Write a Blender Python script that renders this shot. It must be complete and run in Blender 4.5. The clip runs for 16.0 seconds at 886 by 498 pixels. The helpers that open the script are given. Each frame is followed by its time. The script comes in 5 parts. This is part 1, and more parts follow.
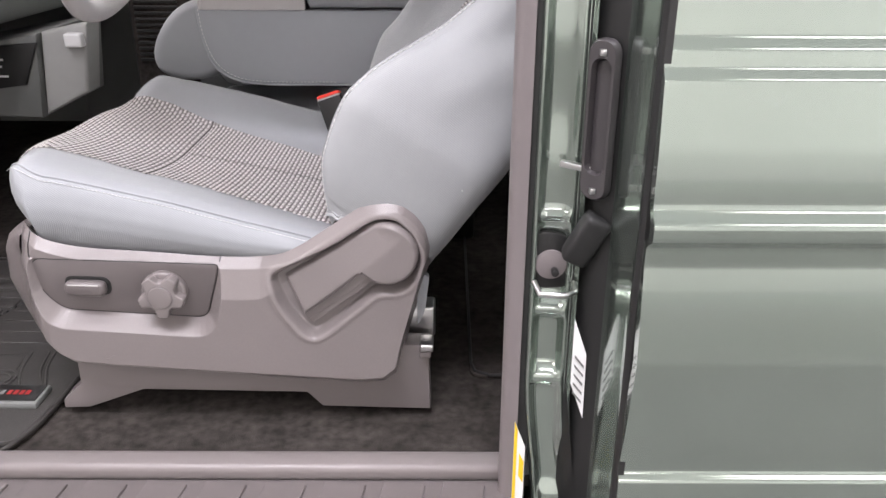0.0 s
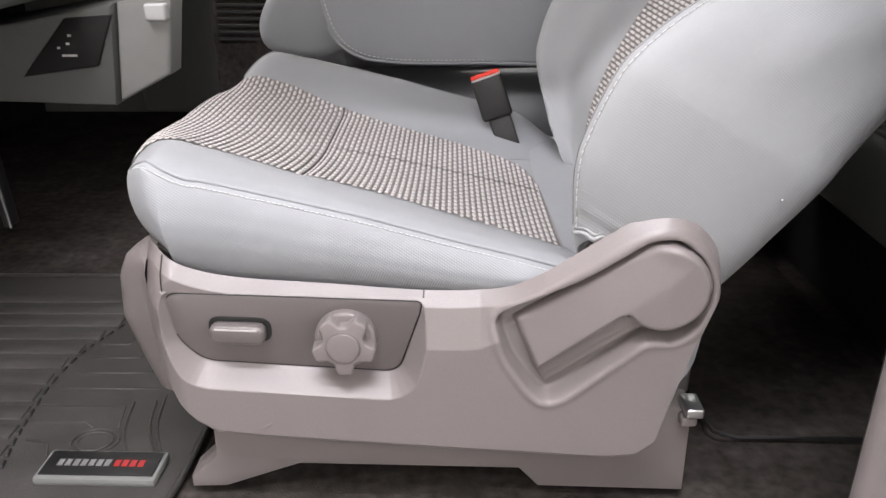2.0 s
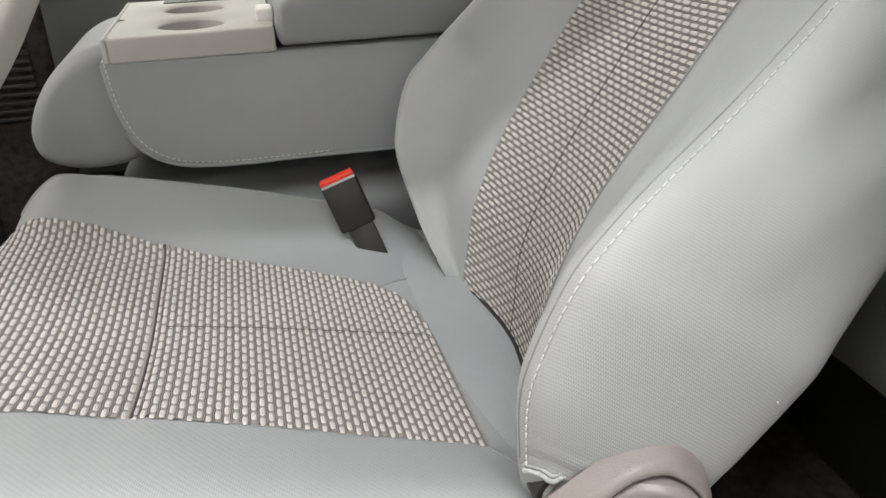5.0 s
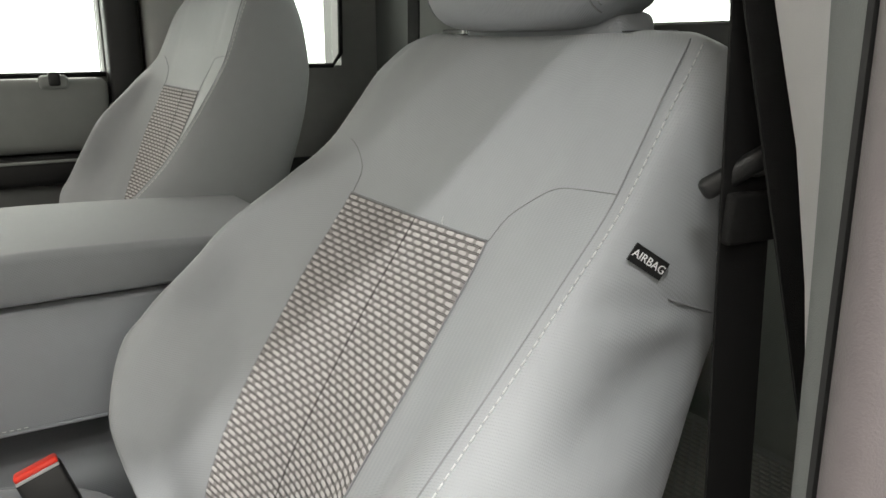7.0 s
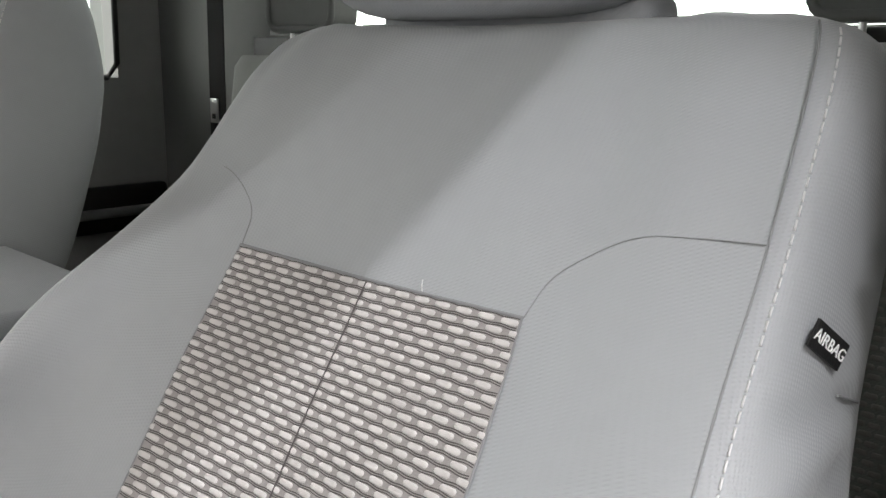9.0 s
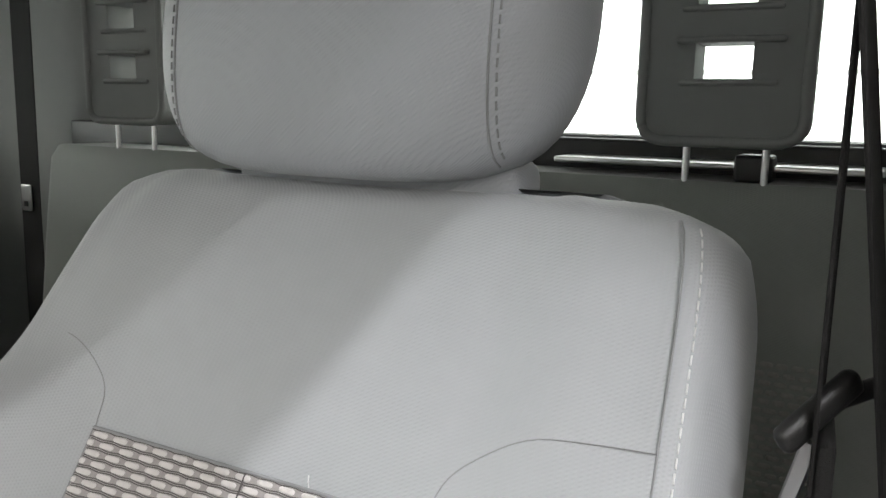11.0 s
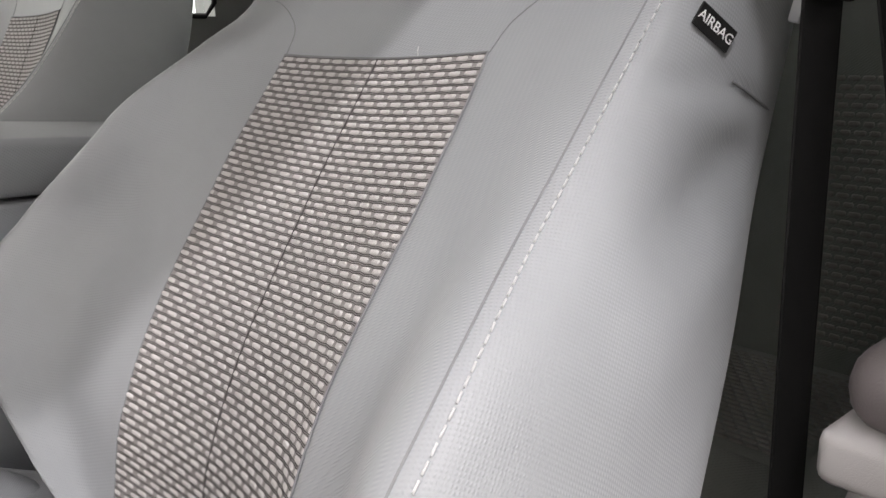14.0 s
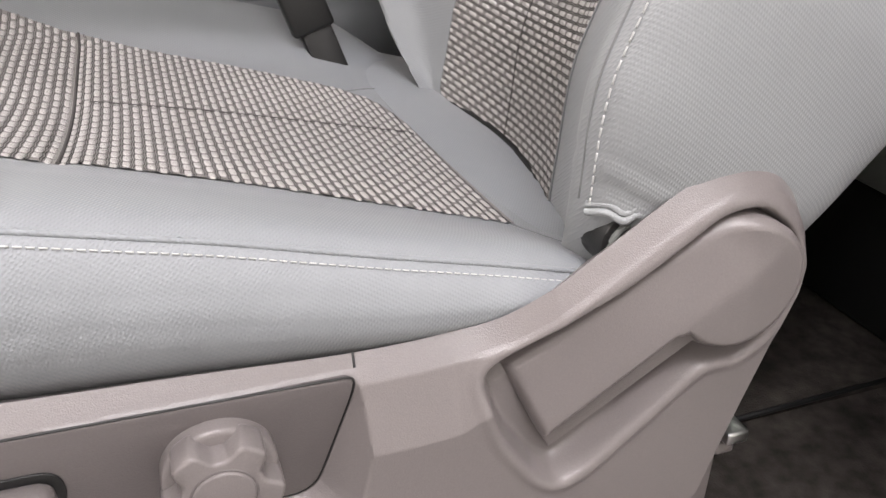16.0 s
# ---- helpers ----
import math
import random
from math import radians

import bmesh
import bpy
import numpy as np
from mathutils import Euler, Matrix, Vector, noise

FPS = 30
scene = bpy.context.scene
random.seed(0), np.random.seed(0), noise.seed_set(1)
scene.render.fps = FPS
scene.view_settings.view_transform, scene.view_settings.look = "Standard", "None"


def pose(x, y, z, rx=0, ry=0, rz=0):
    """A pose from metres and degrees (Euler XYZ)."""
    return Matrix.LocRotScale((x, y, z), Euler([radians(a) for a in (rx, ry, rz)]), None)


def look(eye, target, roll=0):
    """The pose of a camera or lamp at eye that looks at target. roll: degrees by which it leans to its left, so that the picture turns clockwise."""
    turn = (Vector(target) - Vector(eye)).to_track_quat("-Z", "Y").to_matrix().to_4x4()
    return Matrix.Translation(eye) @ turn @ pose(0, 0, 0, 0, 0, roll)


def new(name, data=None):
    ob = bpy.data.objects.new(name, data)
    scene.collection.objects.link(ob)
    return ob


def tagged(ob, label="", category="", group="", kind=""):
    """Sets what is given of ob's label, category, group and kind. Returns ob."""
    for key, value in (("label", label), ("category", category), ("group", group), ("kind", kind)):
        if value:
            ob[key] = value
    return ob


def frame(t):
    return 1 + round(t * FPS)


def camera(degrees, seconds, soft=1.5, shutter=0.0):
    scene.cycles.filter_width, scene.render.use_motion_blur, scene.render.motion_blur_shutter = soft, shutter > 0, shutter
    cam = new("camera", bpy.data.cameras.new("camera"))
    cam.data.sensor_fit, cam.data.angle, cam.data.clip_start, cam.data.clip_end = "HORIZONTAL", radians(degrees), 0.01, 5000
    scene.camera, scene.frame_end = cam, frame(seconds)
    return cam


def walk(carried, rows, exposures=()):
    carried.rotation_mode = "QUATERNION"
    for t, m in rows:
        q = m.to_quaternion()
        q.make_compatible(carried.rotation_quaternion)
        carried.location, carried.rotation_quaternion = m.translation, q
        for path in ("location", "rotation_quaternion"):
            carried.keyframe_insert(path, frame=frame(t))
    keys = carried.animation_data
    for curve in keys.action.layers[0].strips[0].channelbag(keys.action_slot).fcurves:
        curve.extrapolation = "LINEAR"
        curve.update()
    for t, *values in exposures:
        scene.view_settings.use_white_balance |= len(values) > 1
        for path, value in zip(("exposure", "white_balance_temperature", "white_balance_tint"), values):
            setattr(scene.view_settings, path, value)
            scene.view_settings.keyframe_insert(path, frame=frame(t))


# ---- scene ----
cam = camera(57.9, 16.0)

PATH = [
    (0, (0.514, -0.916, 0.635), (0.516, 0.919, -0.16), 0.2),
    (0.5, (0.441, -0.906, 0.629), (0.447, 0.937, -0.147), 0.7),
    (1, (0.384, -0.854, 0.619), (0.355, 0.989, -0.158), 0.7),
    (1.5, (0.321, -0.756, 0.594), (0.283, 1.079, -0.201), 0.5),
    (2, (0.263, -0.649, 0.553), (0.243, 1.181, -0.253), -0.0),
    (2.5, (0.231, -0.582, 0.541), (0.261, 1.245, -0.273), -0.1),
    (3, (0.195, -0.508, 0.525), (0.269, 1.312, -0.301), -0.8),
    (5.5, (0.235, -0.389, 0.666), (0.836, 1.316, -0.191), 0.3),
    (5.7, (0.236, -0.39, 0.669), (0.939, 1.325, -0.081), 1.0),
    (6, (0.264, -0.368, 0.706), (1.055, 1.341, 0.032), 0.9),
    (6.5, (0.286, -0.343, 0.719), (1.187, 1.349, 0.149), 0.7),
    (7, (0.283, -0.315, 0.727), (1.293, 1.337, 0.226), -0.1),
    (7.5, (0.299, -0.253, 0.708), (1.387, 1.357, 0.237), -1.1),
    (8, (0.307, -0.181, 0.695), (1.501, 1.356, 0.234), -0.8),
    (8.5, (0.311, -0.115, 0.687), (1.641, 1.313, 0.249), 0.3),
    (9, (0.299, -0.05, 0.702), (1.779, 1.222, 0.264), 1.2),
    (9.5, (0.296, -0.002, 0.746), (1.907, 1.102, 0.314), 2.6),
    (9.7, (0.301, 0.008, 0.777), (1.94, 1.061, 0.324), 2.1),
    (11.8, (0.298, -0.032, 0.785), (2.072, 0.854, 0.526), 1.1),
    (12, (0.304, -0.038, 0.757), (2.08, 0.849, 0.513), 1.2),
    (12.5, (0.306, -0.05, 0.713), (2.071, 0.832, 0.386), 1.3),
    (13, (0.298, -0.079, 0.687), (2.003, 0.869, 0.246), 0.1),
    (13.5, (0.272, -0.147, 0.614), (1.783, 1.105, 0.23), -0.35),
    (14, (0.257, -0.191, 0.577), (1.553, 1.26, 0.113), -0.5),
    (14.5, (0.196, -0.258, 0.553), (1.337, 1.288, -0.005), 0.6),
    (15, (0.176, -0.286, 0.52), (1.093, 1.331, -0.217), 0.7),
    (15.5, (0.17, -0.307, 0.494), (0.917, 1.325, -0.389), 1.3),
    (16, (0.166, -0.322, 0.473), (0.786, 1.302, -0.517), 1.3),
]
walk(cam, [(t, look(eye, target, roll)) for t, eye, target, roll in PATH], [(0, 0.61, 6500, 20), (0.5, 0.71, 6525, 20), (1.2, 0.69, 6560, 19), (2, 0.60, 6600, 17), (3, 0.39, 6650, 16), (5.5, 0.4, 6850, 9), (7.5, 0.43, 6750, 9), (9, 0.60, 6550, 13), (9.7, 0.56, 6550, 13), (11.5, 0.98, 6550, 12), (12.5, 0.82, 6600, 15), (13.5, 0.59, 6650, 16), (14, 0.4, 6675, 16), (14.5, 0.32, 6700, 17), (15, 0.3, 6700, 18), (16, 0.37, 6750, 16)])

# ---- world, light ----
world = bpy.data.worlds.new("shop_world")
scene.world = world
world.use_nodes = True
world.node_tree.nodes["Background"].inputs[0].default_value = (0.9, 0.95, 1.0, 1)
world.node_tree.nodes["Background"].inputs[1].default_value = 0.25


def area_lamp(name, x, y, z, sx, sy, power, target=None, color=(1, 0.965, 0.92)):
    d = bpy.data.lights.new(name, "AREA")
    d.shape, d.size, d.size_y, d.energy, d.color = "RECTANGLE", sx, sy, power, color
    ob = new(name, d)
    ob.matrix_world = look((x, y, z), target or (x, y + 0.001, z - 1))
    return ob


# rows of ceiling tubes along the shop bay
for ly, wide, p in ((-0.29, 0.25, 18), (-1.13, 0.07, 56), (-1.62, 0.07, 30)):
    area_lamp("tube_and_fill_light", 0.05, ly, 2.85, 1.7, wide, p, None, (0.96, 0.975, 1.0))
# wide unseen fill lamps, added to brighten the shop walls and the cab
for lx, ly, p in ((0.5, -5.3, 66), (-3.6, -2.6, 66), (3.8, -3.2, 46), (-3.0, 0.8, 105), (0.4, 3.9, 60)):
    area_lamp("tube_and_fill_light", lx, ly, 2.85, 3.2, 0.5, p)


# ---- materials ----
def nodes_of(name):
    m = bpy.data.materials.new(name)
    m.use_nodes = True
    t = m.node_tree
    return m, t, t.nodes["Principled BSDF"], t.nodes.new, t.links.new


def surface(name, col, rough=0.5, metal=0.0, vary=0.08, scale=40.0, grain=0.0, grain_scale=900.0, spec=0.5, stain=0.0, stain_scale=7.0, coat=0.0, sheen=0.0, rough_vary=0.0):
    """Base colour with variation at two scales, and a fine relief."""
    m, t, b, n, l = nodes_of(name)
    tc = n("ShaderNodeTexCoord")
    noise1 = n("ShaderNodeTexNoise")
    noise1.inputs["Scale"].default_value, noise1.inputs["Detail"].default_value = scale, 5
    l(tc.outputs["Object"], noise1.inputs["Vector"])
    noise2 = n("ShaderNodeTexNoise")
    noise2.inputs["Scale"].default_value, noise2.inputs["Detail"].default_value = stain_scale, 3
    l(tc.outputs["Object"], noise2.inputs["Vector"])
    add = n("ShaderNodeMath")
    add.operation = "MULTIPLY_ADD"
    l(noise1.outputs["Fac"], add.inputs[0])
    add.inputs[1].default_value, add.inputs[2].default_value = vary * 2, 1 - vary
    add2 = n("ShaderNodeMath")
    add2.operation = "MULTIPLY_ADD"
    l(noise2.outputs["Fac"], add2.inputs[0])
    add2.inputs[1].default_value, add2.inputs[2].default_value = stain * 2, 1 - stain
    mul = n("ShaderNodeMath")
    mul.operation = "MULTIPLY"
    l(add.outputs[0], mul.inputs[0]), l(add2.outputs[0], mul.inputs[1])
    vm = n("ShaderNodeVectorMath")
    vm.operation = "SCALE"
    vm.inputs[0].default_value = col
    l(mul.outputs[0], vm.inputs["Scale"])
    l(vm.outputs[0], b.inputs["Base Color"])
    b.inputs["Roughness"].default_value, b.inputs["Metallic"].default_value = rough, metal
    b.inputs["Specular IOR Level"].default_value = spec
    b.inputs["Coat Weight"].default_value, b.inputs["Coat Roughness"].default_value = coat, 0.03
    b.inputs["Sheen Weight"].default_value = sheen
    if rough_vary:
        rm = n("ShaderNodeMath")
        rm.operation = "MULTIPLY_ADD"
        l(noise2.outputs["Fac"], rm.inputs[0])
        rm.inputs[1].default_value, rm.inputs[2].default_value = rough_vary * 2, rough - rough_vary
        l(rm.outputs[0], b.inputs["Roughness"])
    if grain:
        g = n("ShaderNodeTexNoise")
        g.inputs["Scale"].default_value, g.inputs["Detail"].default_value = grain_scale, 2
        l(tc.outputs["Object"], g.inputs["Vector"])
        bp = n("ShaderNodeBump")
        bp.inputs["Strength"].default_value, bp.inputs["Distance"].default_value = grain, 0.001
        l(g.outputs["Fac"], bp.inputs["Height"])
        l(bp.outputs[0], b.inputs["Normal"])
    return m


def fabric(name, col, pitch=0.0017, strength=0.40, ribs=(-0.70, 0.50, 0.51)):
    """Grey seat cloth with fine parallel ribs."""
    m = surface(name, col, rough=0.56, vary=0.035, scale=60, stain=0.05, stain_scale=5, spec=0.42, sheen=0.12)
    t = m.node_tree
    n, l = t.nodes.new, t.links.new
    tc = n("ShaderNodeTexCoord")
    dot = n("ShaderNodeVectorMath")
    dot.operation = "DOT_PRODUCT"
    dot.inputs[1].default_value = ribs
    l(tc.outputs["Object"], dot.inputs[0])
    comb = n("ShaderNodeCombineXYZ")
    l(dot.outputs["Value"], comb.inputs[0])
    w = n("ShaderNodeTexWave")
    w.inputs["Scale"].default_value, w.inputs["Distortion"].default_value = 0.314 / pitch, 0.0
    l(comb.outputs[0], w.inputs["Vector"])
    dot2 = n("ShaderNodeVectorMath")
    dot2.operation = "DOT_PRODUCT"
    dot2.inputs[1].default_value = (0.55, 0.45, 0.70)
    l(tc.outputs["Object"], dot2.inputs[0])
    comb2 = n("ShaderNodeCombineXYZ")
    l(dot2.outputs["Value"], comb2.inputs[0])
    w2 = n("ShaderNodeTexWave")
    w2.inputs["Scale"].default_value, w2.inputs["Distortion"].default_value = 0.314 / (1.25 * pitch), 0.0
    l(comb2.outputs[0], w2.inputs["Vector"])
    ad = n("ShaderNodeMath")
    ad.operation = "MULTIPLY"
    l(w.outputs["Fac"], ad.inputs[0]), l(w2.outputs["Fac"], ad.inputs[1])
    bp = n("ShaderNodeBump")
    bp.inputs["Strength"].default_value, bp.inputs["Distance"].default_value = strength, 0.0005
    l(ad.outputs[0], bp.inputs["Height"])
    l(bp.outputs[0], t.nodes["Principled BSDF"].inputs["Normal"])
    return m


M_CLOTH = fabric("grey_seat_cloth", (0.267, 0.280, 0.295))
M_CLOTH_SIDE = fabric("grey_side_cloth", (0.285, 0.296, 0.304))
M_CORD = surface("weave_cord", (0.075, 0.069, 0.067), rough=0.9, vary=0.1)
M_WEAVE = surface("weave_ground", (0.290, 0.274, 0.266), rough=0.9, vary=0.2, scale=300, grain=0.5, spec=0.2)
M_TUFT = surface("weave_tuft", (0.535, 0.514, 0.502), rough=0.85, vary=0.18, scale=120, grain=0.6, grain_scale=2500, spec=0.2)
M_SEAM = surface("seam_thread", (0.205, 0.210, 0.214), rough=0.9, vary=0.1)
M_STITCH = surface("pale_stitch_thread", (0.54, 0.54, 0.54), rough=0.7, vary=0.1)
M_PLASTIC = surface("grey_moulded_plastic", (0.178, 0.158, 0.156), rough=0.30, vary=0.12, scale=900, grain=0.22, grain_scale=1300, stain=0.05, spec=0.45, rough_vary=0.06)
M_PLASTIC_D = surface("darker_grey_plastic", (0.128, 0.113, 0.112), rough=0.30, vary=0.12, scale=900, grain=0.22, grain_scale=1300, stain=0.05)
M_TRIM = surface("light_grey_trim", (0.45, 0.435, 0.432), rough=0.5, vary=0.04, grain=0.3, grain_scale=1200, stain=0.05)
M_QUARTER = surface("grey_quarter_trim", (0.36, 0.362, 0.35), rough=0.6, vary=0.06, grain=0.35, grain_scale=1000, stain=0.06)
M_DOOR = surface("grey_door_trim", (0.235, 0.245, 0.238), rough=0.55, vary=0.06, grain=0.3, grain_scale=1000, stain=0.06)
# seat cloth and weave again, darkened to carry the shade at the rear
M_CLOTH_SHADED = fabric("shaded_bench_cloth", (0.175, 0.184, 0.170))
M_WEAVE_SHADED = surface("shaded_bench_weave", (0.225, 0.22, 0.205), rough=0.9, vary=0.2, scale=300, grain=0.5, spec=0.2)
M_SEAL = surface("mauve_grey_seal", (0.165, 0.145, 0.146), rough=0.5, vary=0.08, scale=60, grain=0.3, grain_scale=800, stain=0.08)
M_TRIM_D = surface("dark_grey_trim", (0.15, 0.156, 0.15), rough=0.6, vary=0.06, grain=0.35, grain_scale=1000, stain=0.06)
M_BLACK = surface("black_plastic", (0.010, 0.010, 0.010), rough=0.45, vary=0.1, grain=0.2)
M_HANDLE = surface("dark_grey_handle_plastic", (0.045, 0.041, 0.043), rough=0.3, vary=0.1, grain=0.15)
M_RUBBER = surface("black_seal_rubber", (0.012, 0.012, 0.012), rough=0.6, vary=0.15)
M_MAT = surface("black_mat_rubber", (0.040, 0.037, 0.035), rough=0.42, vary=0.30, scale=90, grain=0.7, grain_scale=700, stain=0.5, stain_scale=14, rough_vary=0.14)
M_CARPET = surface("dark_carpet", (0.040, 0.035, 0.032), rough=1.0, vary=0.9, scale=70, grain=1.0, grain_scale=500, stain=0.75, stain_scale=16, spec=0.1)
M_RED = surface("red_button", (0.75, 0.035, 0.015), rough=0.35, vary=0.05)
M_STEEL = surface("bright_steel", (0.55, 0.55, 0.55), rough=0.28, metal=1.0, vary=0.1)
M_BELT = surface("black_belt_webbing", (0.011, 0.0107, 0.0104), rough=0.85, vary=0.25, scale=200, grain=0.6, grain_scale=1500, spec=0.25)
M_PAINT = surface("dark_green_metallic_paint", (0.32, 0.375, 0.335), rough=0.14, metal=0.9, vary=0.05, scale=900, coat=1.0, grain=0.012, grain_scale=420)
M_WHITE = surface("white_label", (0.8, 0.8, 0.8), rough=0.5, vary=0.03)
M_YELLOW = surface("yellow_label", (0.8, 0.55, 0.02), rough=0.5, vary=0.03)
M_DULLRED = surface("dull_red_print", (0.30, 0.02, 0.02), rough=0.5, vary=0.1)
M_GREYPRINT = surface("grey_print", (0.16, 0.16, 0.16), rough=0.6, vary=0.05)
M_WALL = surface("white_shop_wall", (0.78, 0.77, 0.75), rough=0.7, vary=0.03, scale=3)
M_CEIL = surface("white_shop_ceiling", (0.75, 0.75, 0.74), rough=0.8, vary=0.03, scale=3)
M_CONCRETE = surface("shop_concrete", (0.16, 0.16, 0.155), rough=0.45, vary=0.15, scale=5, stain=0.15)
M_HEADLINER = surface("grey_headliner", (0.40, 0.40, 0.39), rough=0.95, vary=0.05, scale=200)
M_GLASS, _t, _b, _n, _l = nodes_of("window_glass")
_b.inputs["Base Color"].default_value = (0.9, 0.95, 0.92, 1)
_b.inputs["Roughness"].default_value, _b.inputs["Transmission Weight"].default_value, _b.inputs["IOR"].default_value = 0.0, 1.0, 1.05


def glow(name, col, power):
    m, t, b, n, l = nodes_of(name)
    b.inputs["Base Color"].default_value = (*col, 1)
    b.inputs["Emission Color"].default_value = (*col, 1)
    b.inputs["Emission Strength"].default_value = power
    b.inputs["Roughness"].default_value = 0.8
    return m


# wall material that emits light itself, to whiten the windows and fill the cab
M_GLOW_WALL = glow("glowing_shop_backdrop", (0.93, 0.95, 0.93), 1.5)


# ---- mesh helpers ----
def mesh_part(name, verts, faces, material, parent=None, label="", smooth=True, sharp=None):
    me = bpy.data.meshes.new(name)
    me.from_pydata([tuple(map(float, v)) for v in verts], [], faces)
    me.validate()
    bm = bmesh.new()
    bm.from_mesh(me)
    bmesh.ops.recalc_face_normals(bm, faces=bm.faces)
    bm.to_mesh(me)
    bm.free()
    return finish(name, me, material, parent, label, smooth, sharp)


def finish(name, me, material, parent, label, smooth, sharp):
    me.materials.append(material)
    if smooth:
        me.polygons.foreach_set("use_smooth", [True] * len(me.polygons))
        if sharp:
            me.set_sharp_from_angle(angle=radians(sharp))
    ob = new(name, me)
    if parent:
        ob.parent = parent
    if label:
        tagged(ob, label)
    return ob


def part(name, bm, material, parent=None, label="", smooth=True, sharp=35):
    me = bpy.data.meshes.new(name)
    bmesh.ops.recalc_face_normals(bm, faces=bm.faces)
    bm.to_mesh(me)
    bm.free()
    return finish(name, me, material, parent, label, smooth, sharp)


def thing(name, label, category, group="", kind="", at=(0, 0, 0)):
    ob = new(name)
    ob.location = at
    ob.empty_display_size = 0.05
    return tagged(ob, label, category, group, kind)


def rbox(x0, x1, y0, y1, z0, z1, r=0.01, seg=3, bm=None):
    bm = bm or bmesh.new()
    vs = bmesh.ops.create_cube(bm, size=1)["verts"]
    for v in vs:
        v.co = Vector(((x0 + x1) / 2 + v.co.x * (x1 - x0), (y0 + y1) / 2 + v.co.y * (y1 - y0), (z0 + z1) / 2 + v.co.z * (z1 - z0)))
    r = min(r, 0.49 * min(x1 - x0, y1 - y0, z1 - z0))
    if r > 0:
        es = list({e for v in vs for e in v.link_edges})
        bmesh.ops.bevel(bm, geom=es, offset=r, segments=seg, profile=0.5, affect="EDGES", clamp_overlap=True)
    return bm


def shift(bm, m):
    bmesh.ops.transform(bm, matrix=m, verts=bm.verts)
    return bm


def prism(poly, a, b, axis="y", r=0.004, seg=2):
    """A polygon, in (x, z) for axis y, (x, y) for z, (y, z) for x, drawn out from a to b, with rounded rims."""
    put = {"y": lambda p, h: (p[0], h, p[1]), "z": lambda p, h: (p[0], p[1], h), "x": lambda p, h: (h, p[0], p[1])}[axis]
    bm = bmesh.new()
    lo = [bm.verts.new(put(p, a)) for p in poly]
    hi = [bm.verts.new(put(p, b)) for p in poly]
    bm.faces.new(lo), bm.faces.new(hi)
    n = len(poly)
    for i in range(n):
        bm.faces.new((lo[i], lo[(i + 1) % n], hi[(i + 1) % n], hi[i]))
    bmesh.ops.recalc_face_normals(bm, faces=bm.faces)
    if r:
        rim = [e for e in bm.edges if (e.verts[0] in lo) == (e.verts[1] in lo)]
        bmesh.ops.bevel(bm, geom=rim, offset=r, segments=seg, profile=0.5, affect="EDGES", clamp_overlap=True)
    return bm


def spline(pts, n):
    """n points on a smooth curve through pts."""
    p = np.array(pts, float)
    seg = np.r_[0, np.cumsum(np.linalg.norm(np.diff(p, axis=0), axis=1) ** 0.5)]
    q = np.vstack([2 * p[0] - p[1], p, 2 * p[-1] - p[-2]])
    k = np.r_[seg[0] - (seg[1] - seg[0]), seg, 2 * seg[-1] - seg[-2]]
    out = []
    for u in np.linspace(0, seg[-1], n):
        i = min(max(int(np.searchsorted(seg, u, "right")), 1), len(p) - 1)
        p0, p1, p2, p3 = q[i - 1 : i + 3]
        t0, t1, t2, t3 = k[i - 1 : i + 3]
        a1 = (t1 - u) / (t1 - t0) * p0 + (u - t0) / (t1 - t0) * p1
        a2 = (t2 - u) / (t2 - t1) * p1 + (u - t1) / (t2 - t1) * p2
        a3 = (t3 - u) / (t3 - t2) * p2 + (u - t2) / (t3 - t2) * p3
        b1 = (t2 - u) / (t2 - t0) * a1 + (u - t0) / (t2 - t0) * a2
        b2 = (t3 - u) / (t3 - t1) * a2 + (u - t1) / (t3 - t1) * a3
        out.append((t2 - u) / (t2 - t1) * b1 + (u - t1) / (t2 - t1) * b2)
    return np.array(out)


def round_poly(pts, r=0.01, n=4):
    """A closed polygon with its corners rounded."""
    out = []
    p = [np.array(q, float) for q in pts]
    for i in range(len(p)):
        a, b, c = p[i - 1], p[i], p[(i + 1) % len(p)]
        da, dc = (a - b) / np.linalg.norm(a - b), (c - b) / np.linalg.norm(c - b)
        k = min(r, 0.45 * np.linalg.norm(a - b), 0.45 * np.linalg.norm(c - b))
        s, e = b + da * k, b + dc * k
        for t in np.linspace(0, 1, n):
            out.append(tuple((1 - t) ** 2 * s + 2 * t * (1 - t) * b + t * t * e))
    return out


def grid_faces(rows, cols, closed=False):
    f = []
    for i in range(rows - 1):
        for j in range(cols if closed else cols - 1):
            f.append((i * cols + j, i * cols + (j + 1) % cols, (i + 1) * cols + (j + 1) % cols, (i + 1) * cols + j))
    return f


def tube(pts, r, n=6, cap=True):
    """Vertices and faces of a round rod along pts."""
    p = np.array(pts, float)
    verts, t = [], np.gradient(p, axis=0)
    up = np.array((0.13, 0.31, 0.94))
    for q, d in zip(p, t):
        d = d / np.linalg.norm(d)
        a = np.cross(d, up)
        a /= np.linalg.norm(a)
        b = np.cross(d, a)
        verts += [q + r * (math.cos(k) * a + math.sin(k) * b) for k in np.linspace(0, 2 * math.pi, n, endpoint=False)]
    faces = grid_faces(len(p), n, True)
    if cap:
        faces += [tuple(range(n)), tuple((len(p) - 1) * n + i for i in range(n))]
    return verts, faces


def tube_part(name, pts, r, material, parent=None, label="", n=8):
    v, f = tube(pts, r, n)
    return mesh_part(name, v, f, material, parent, label, sharp=50)


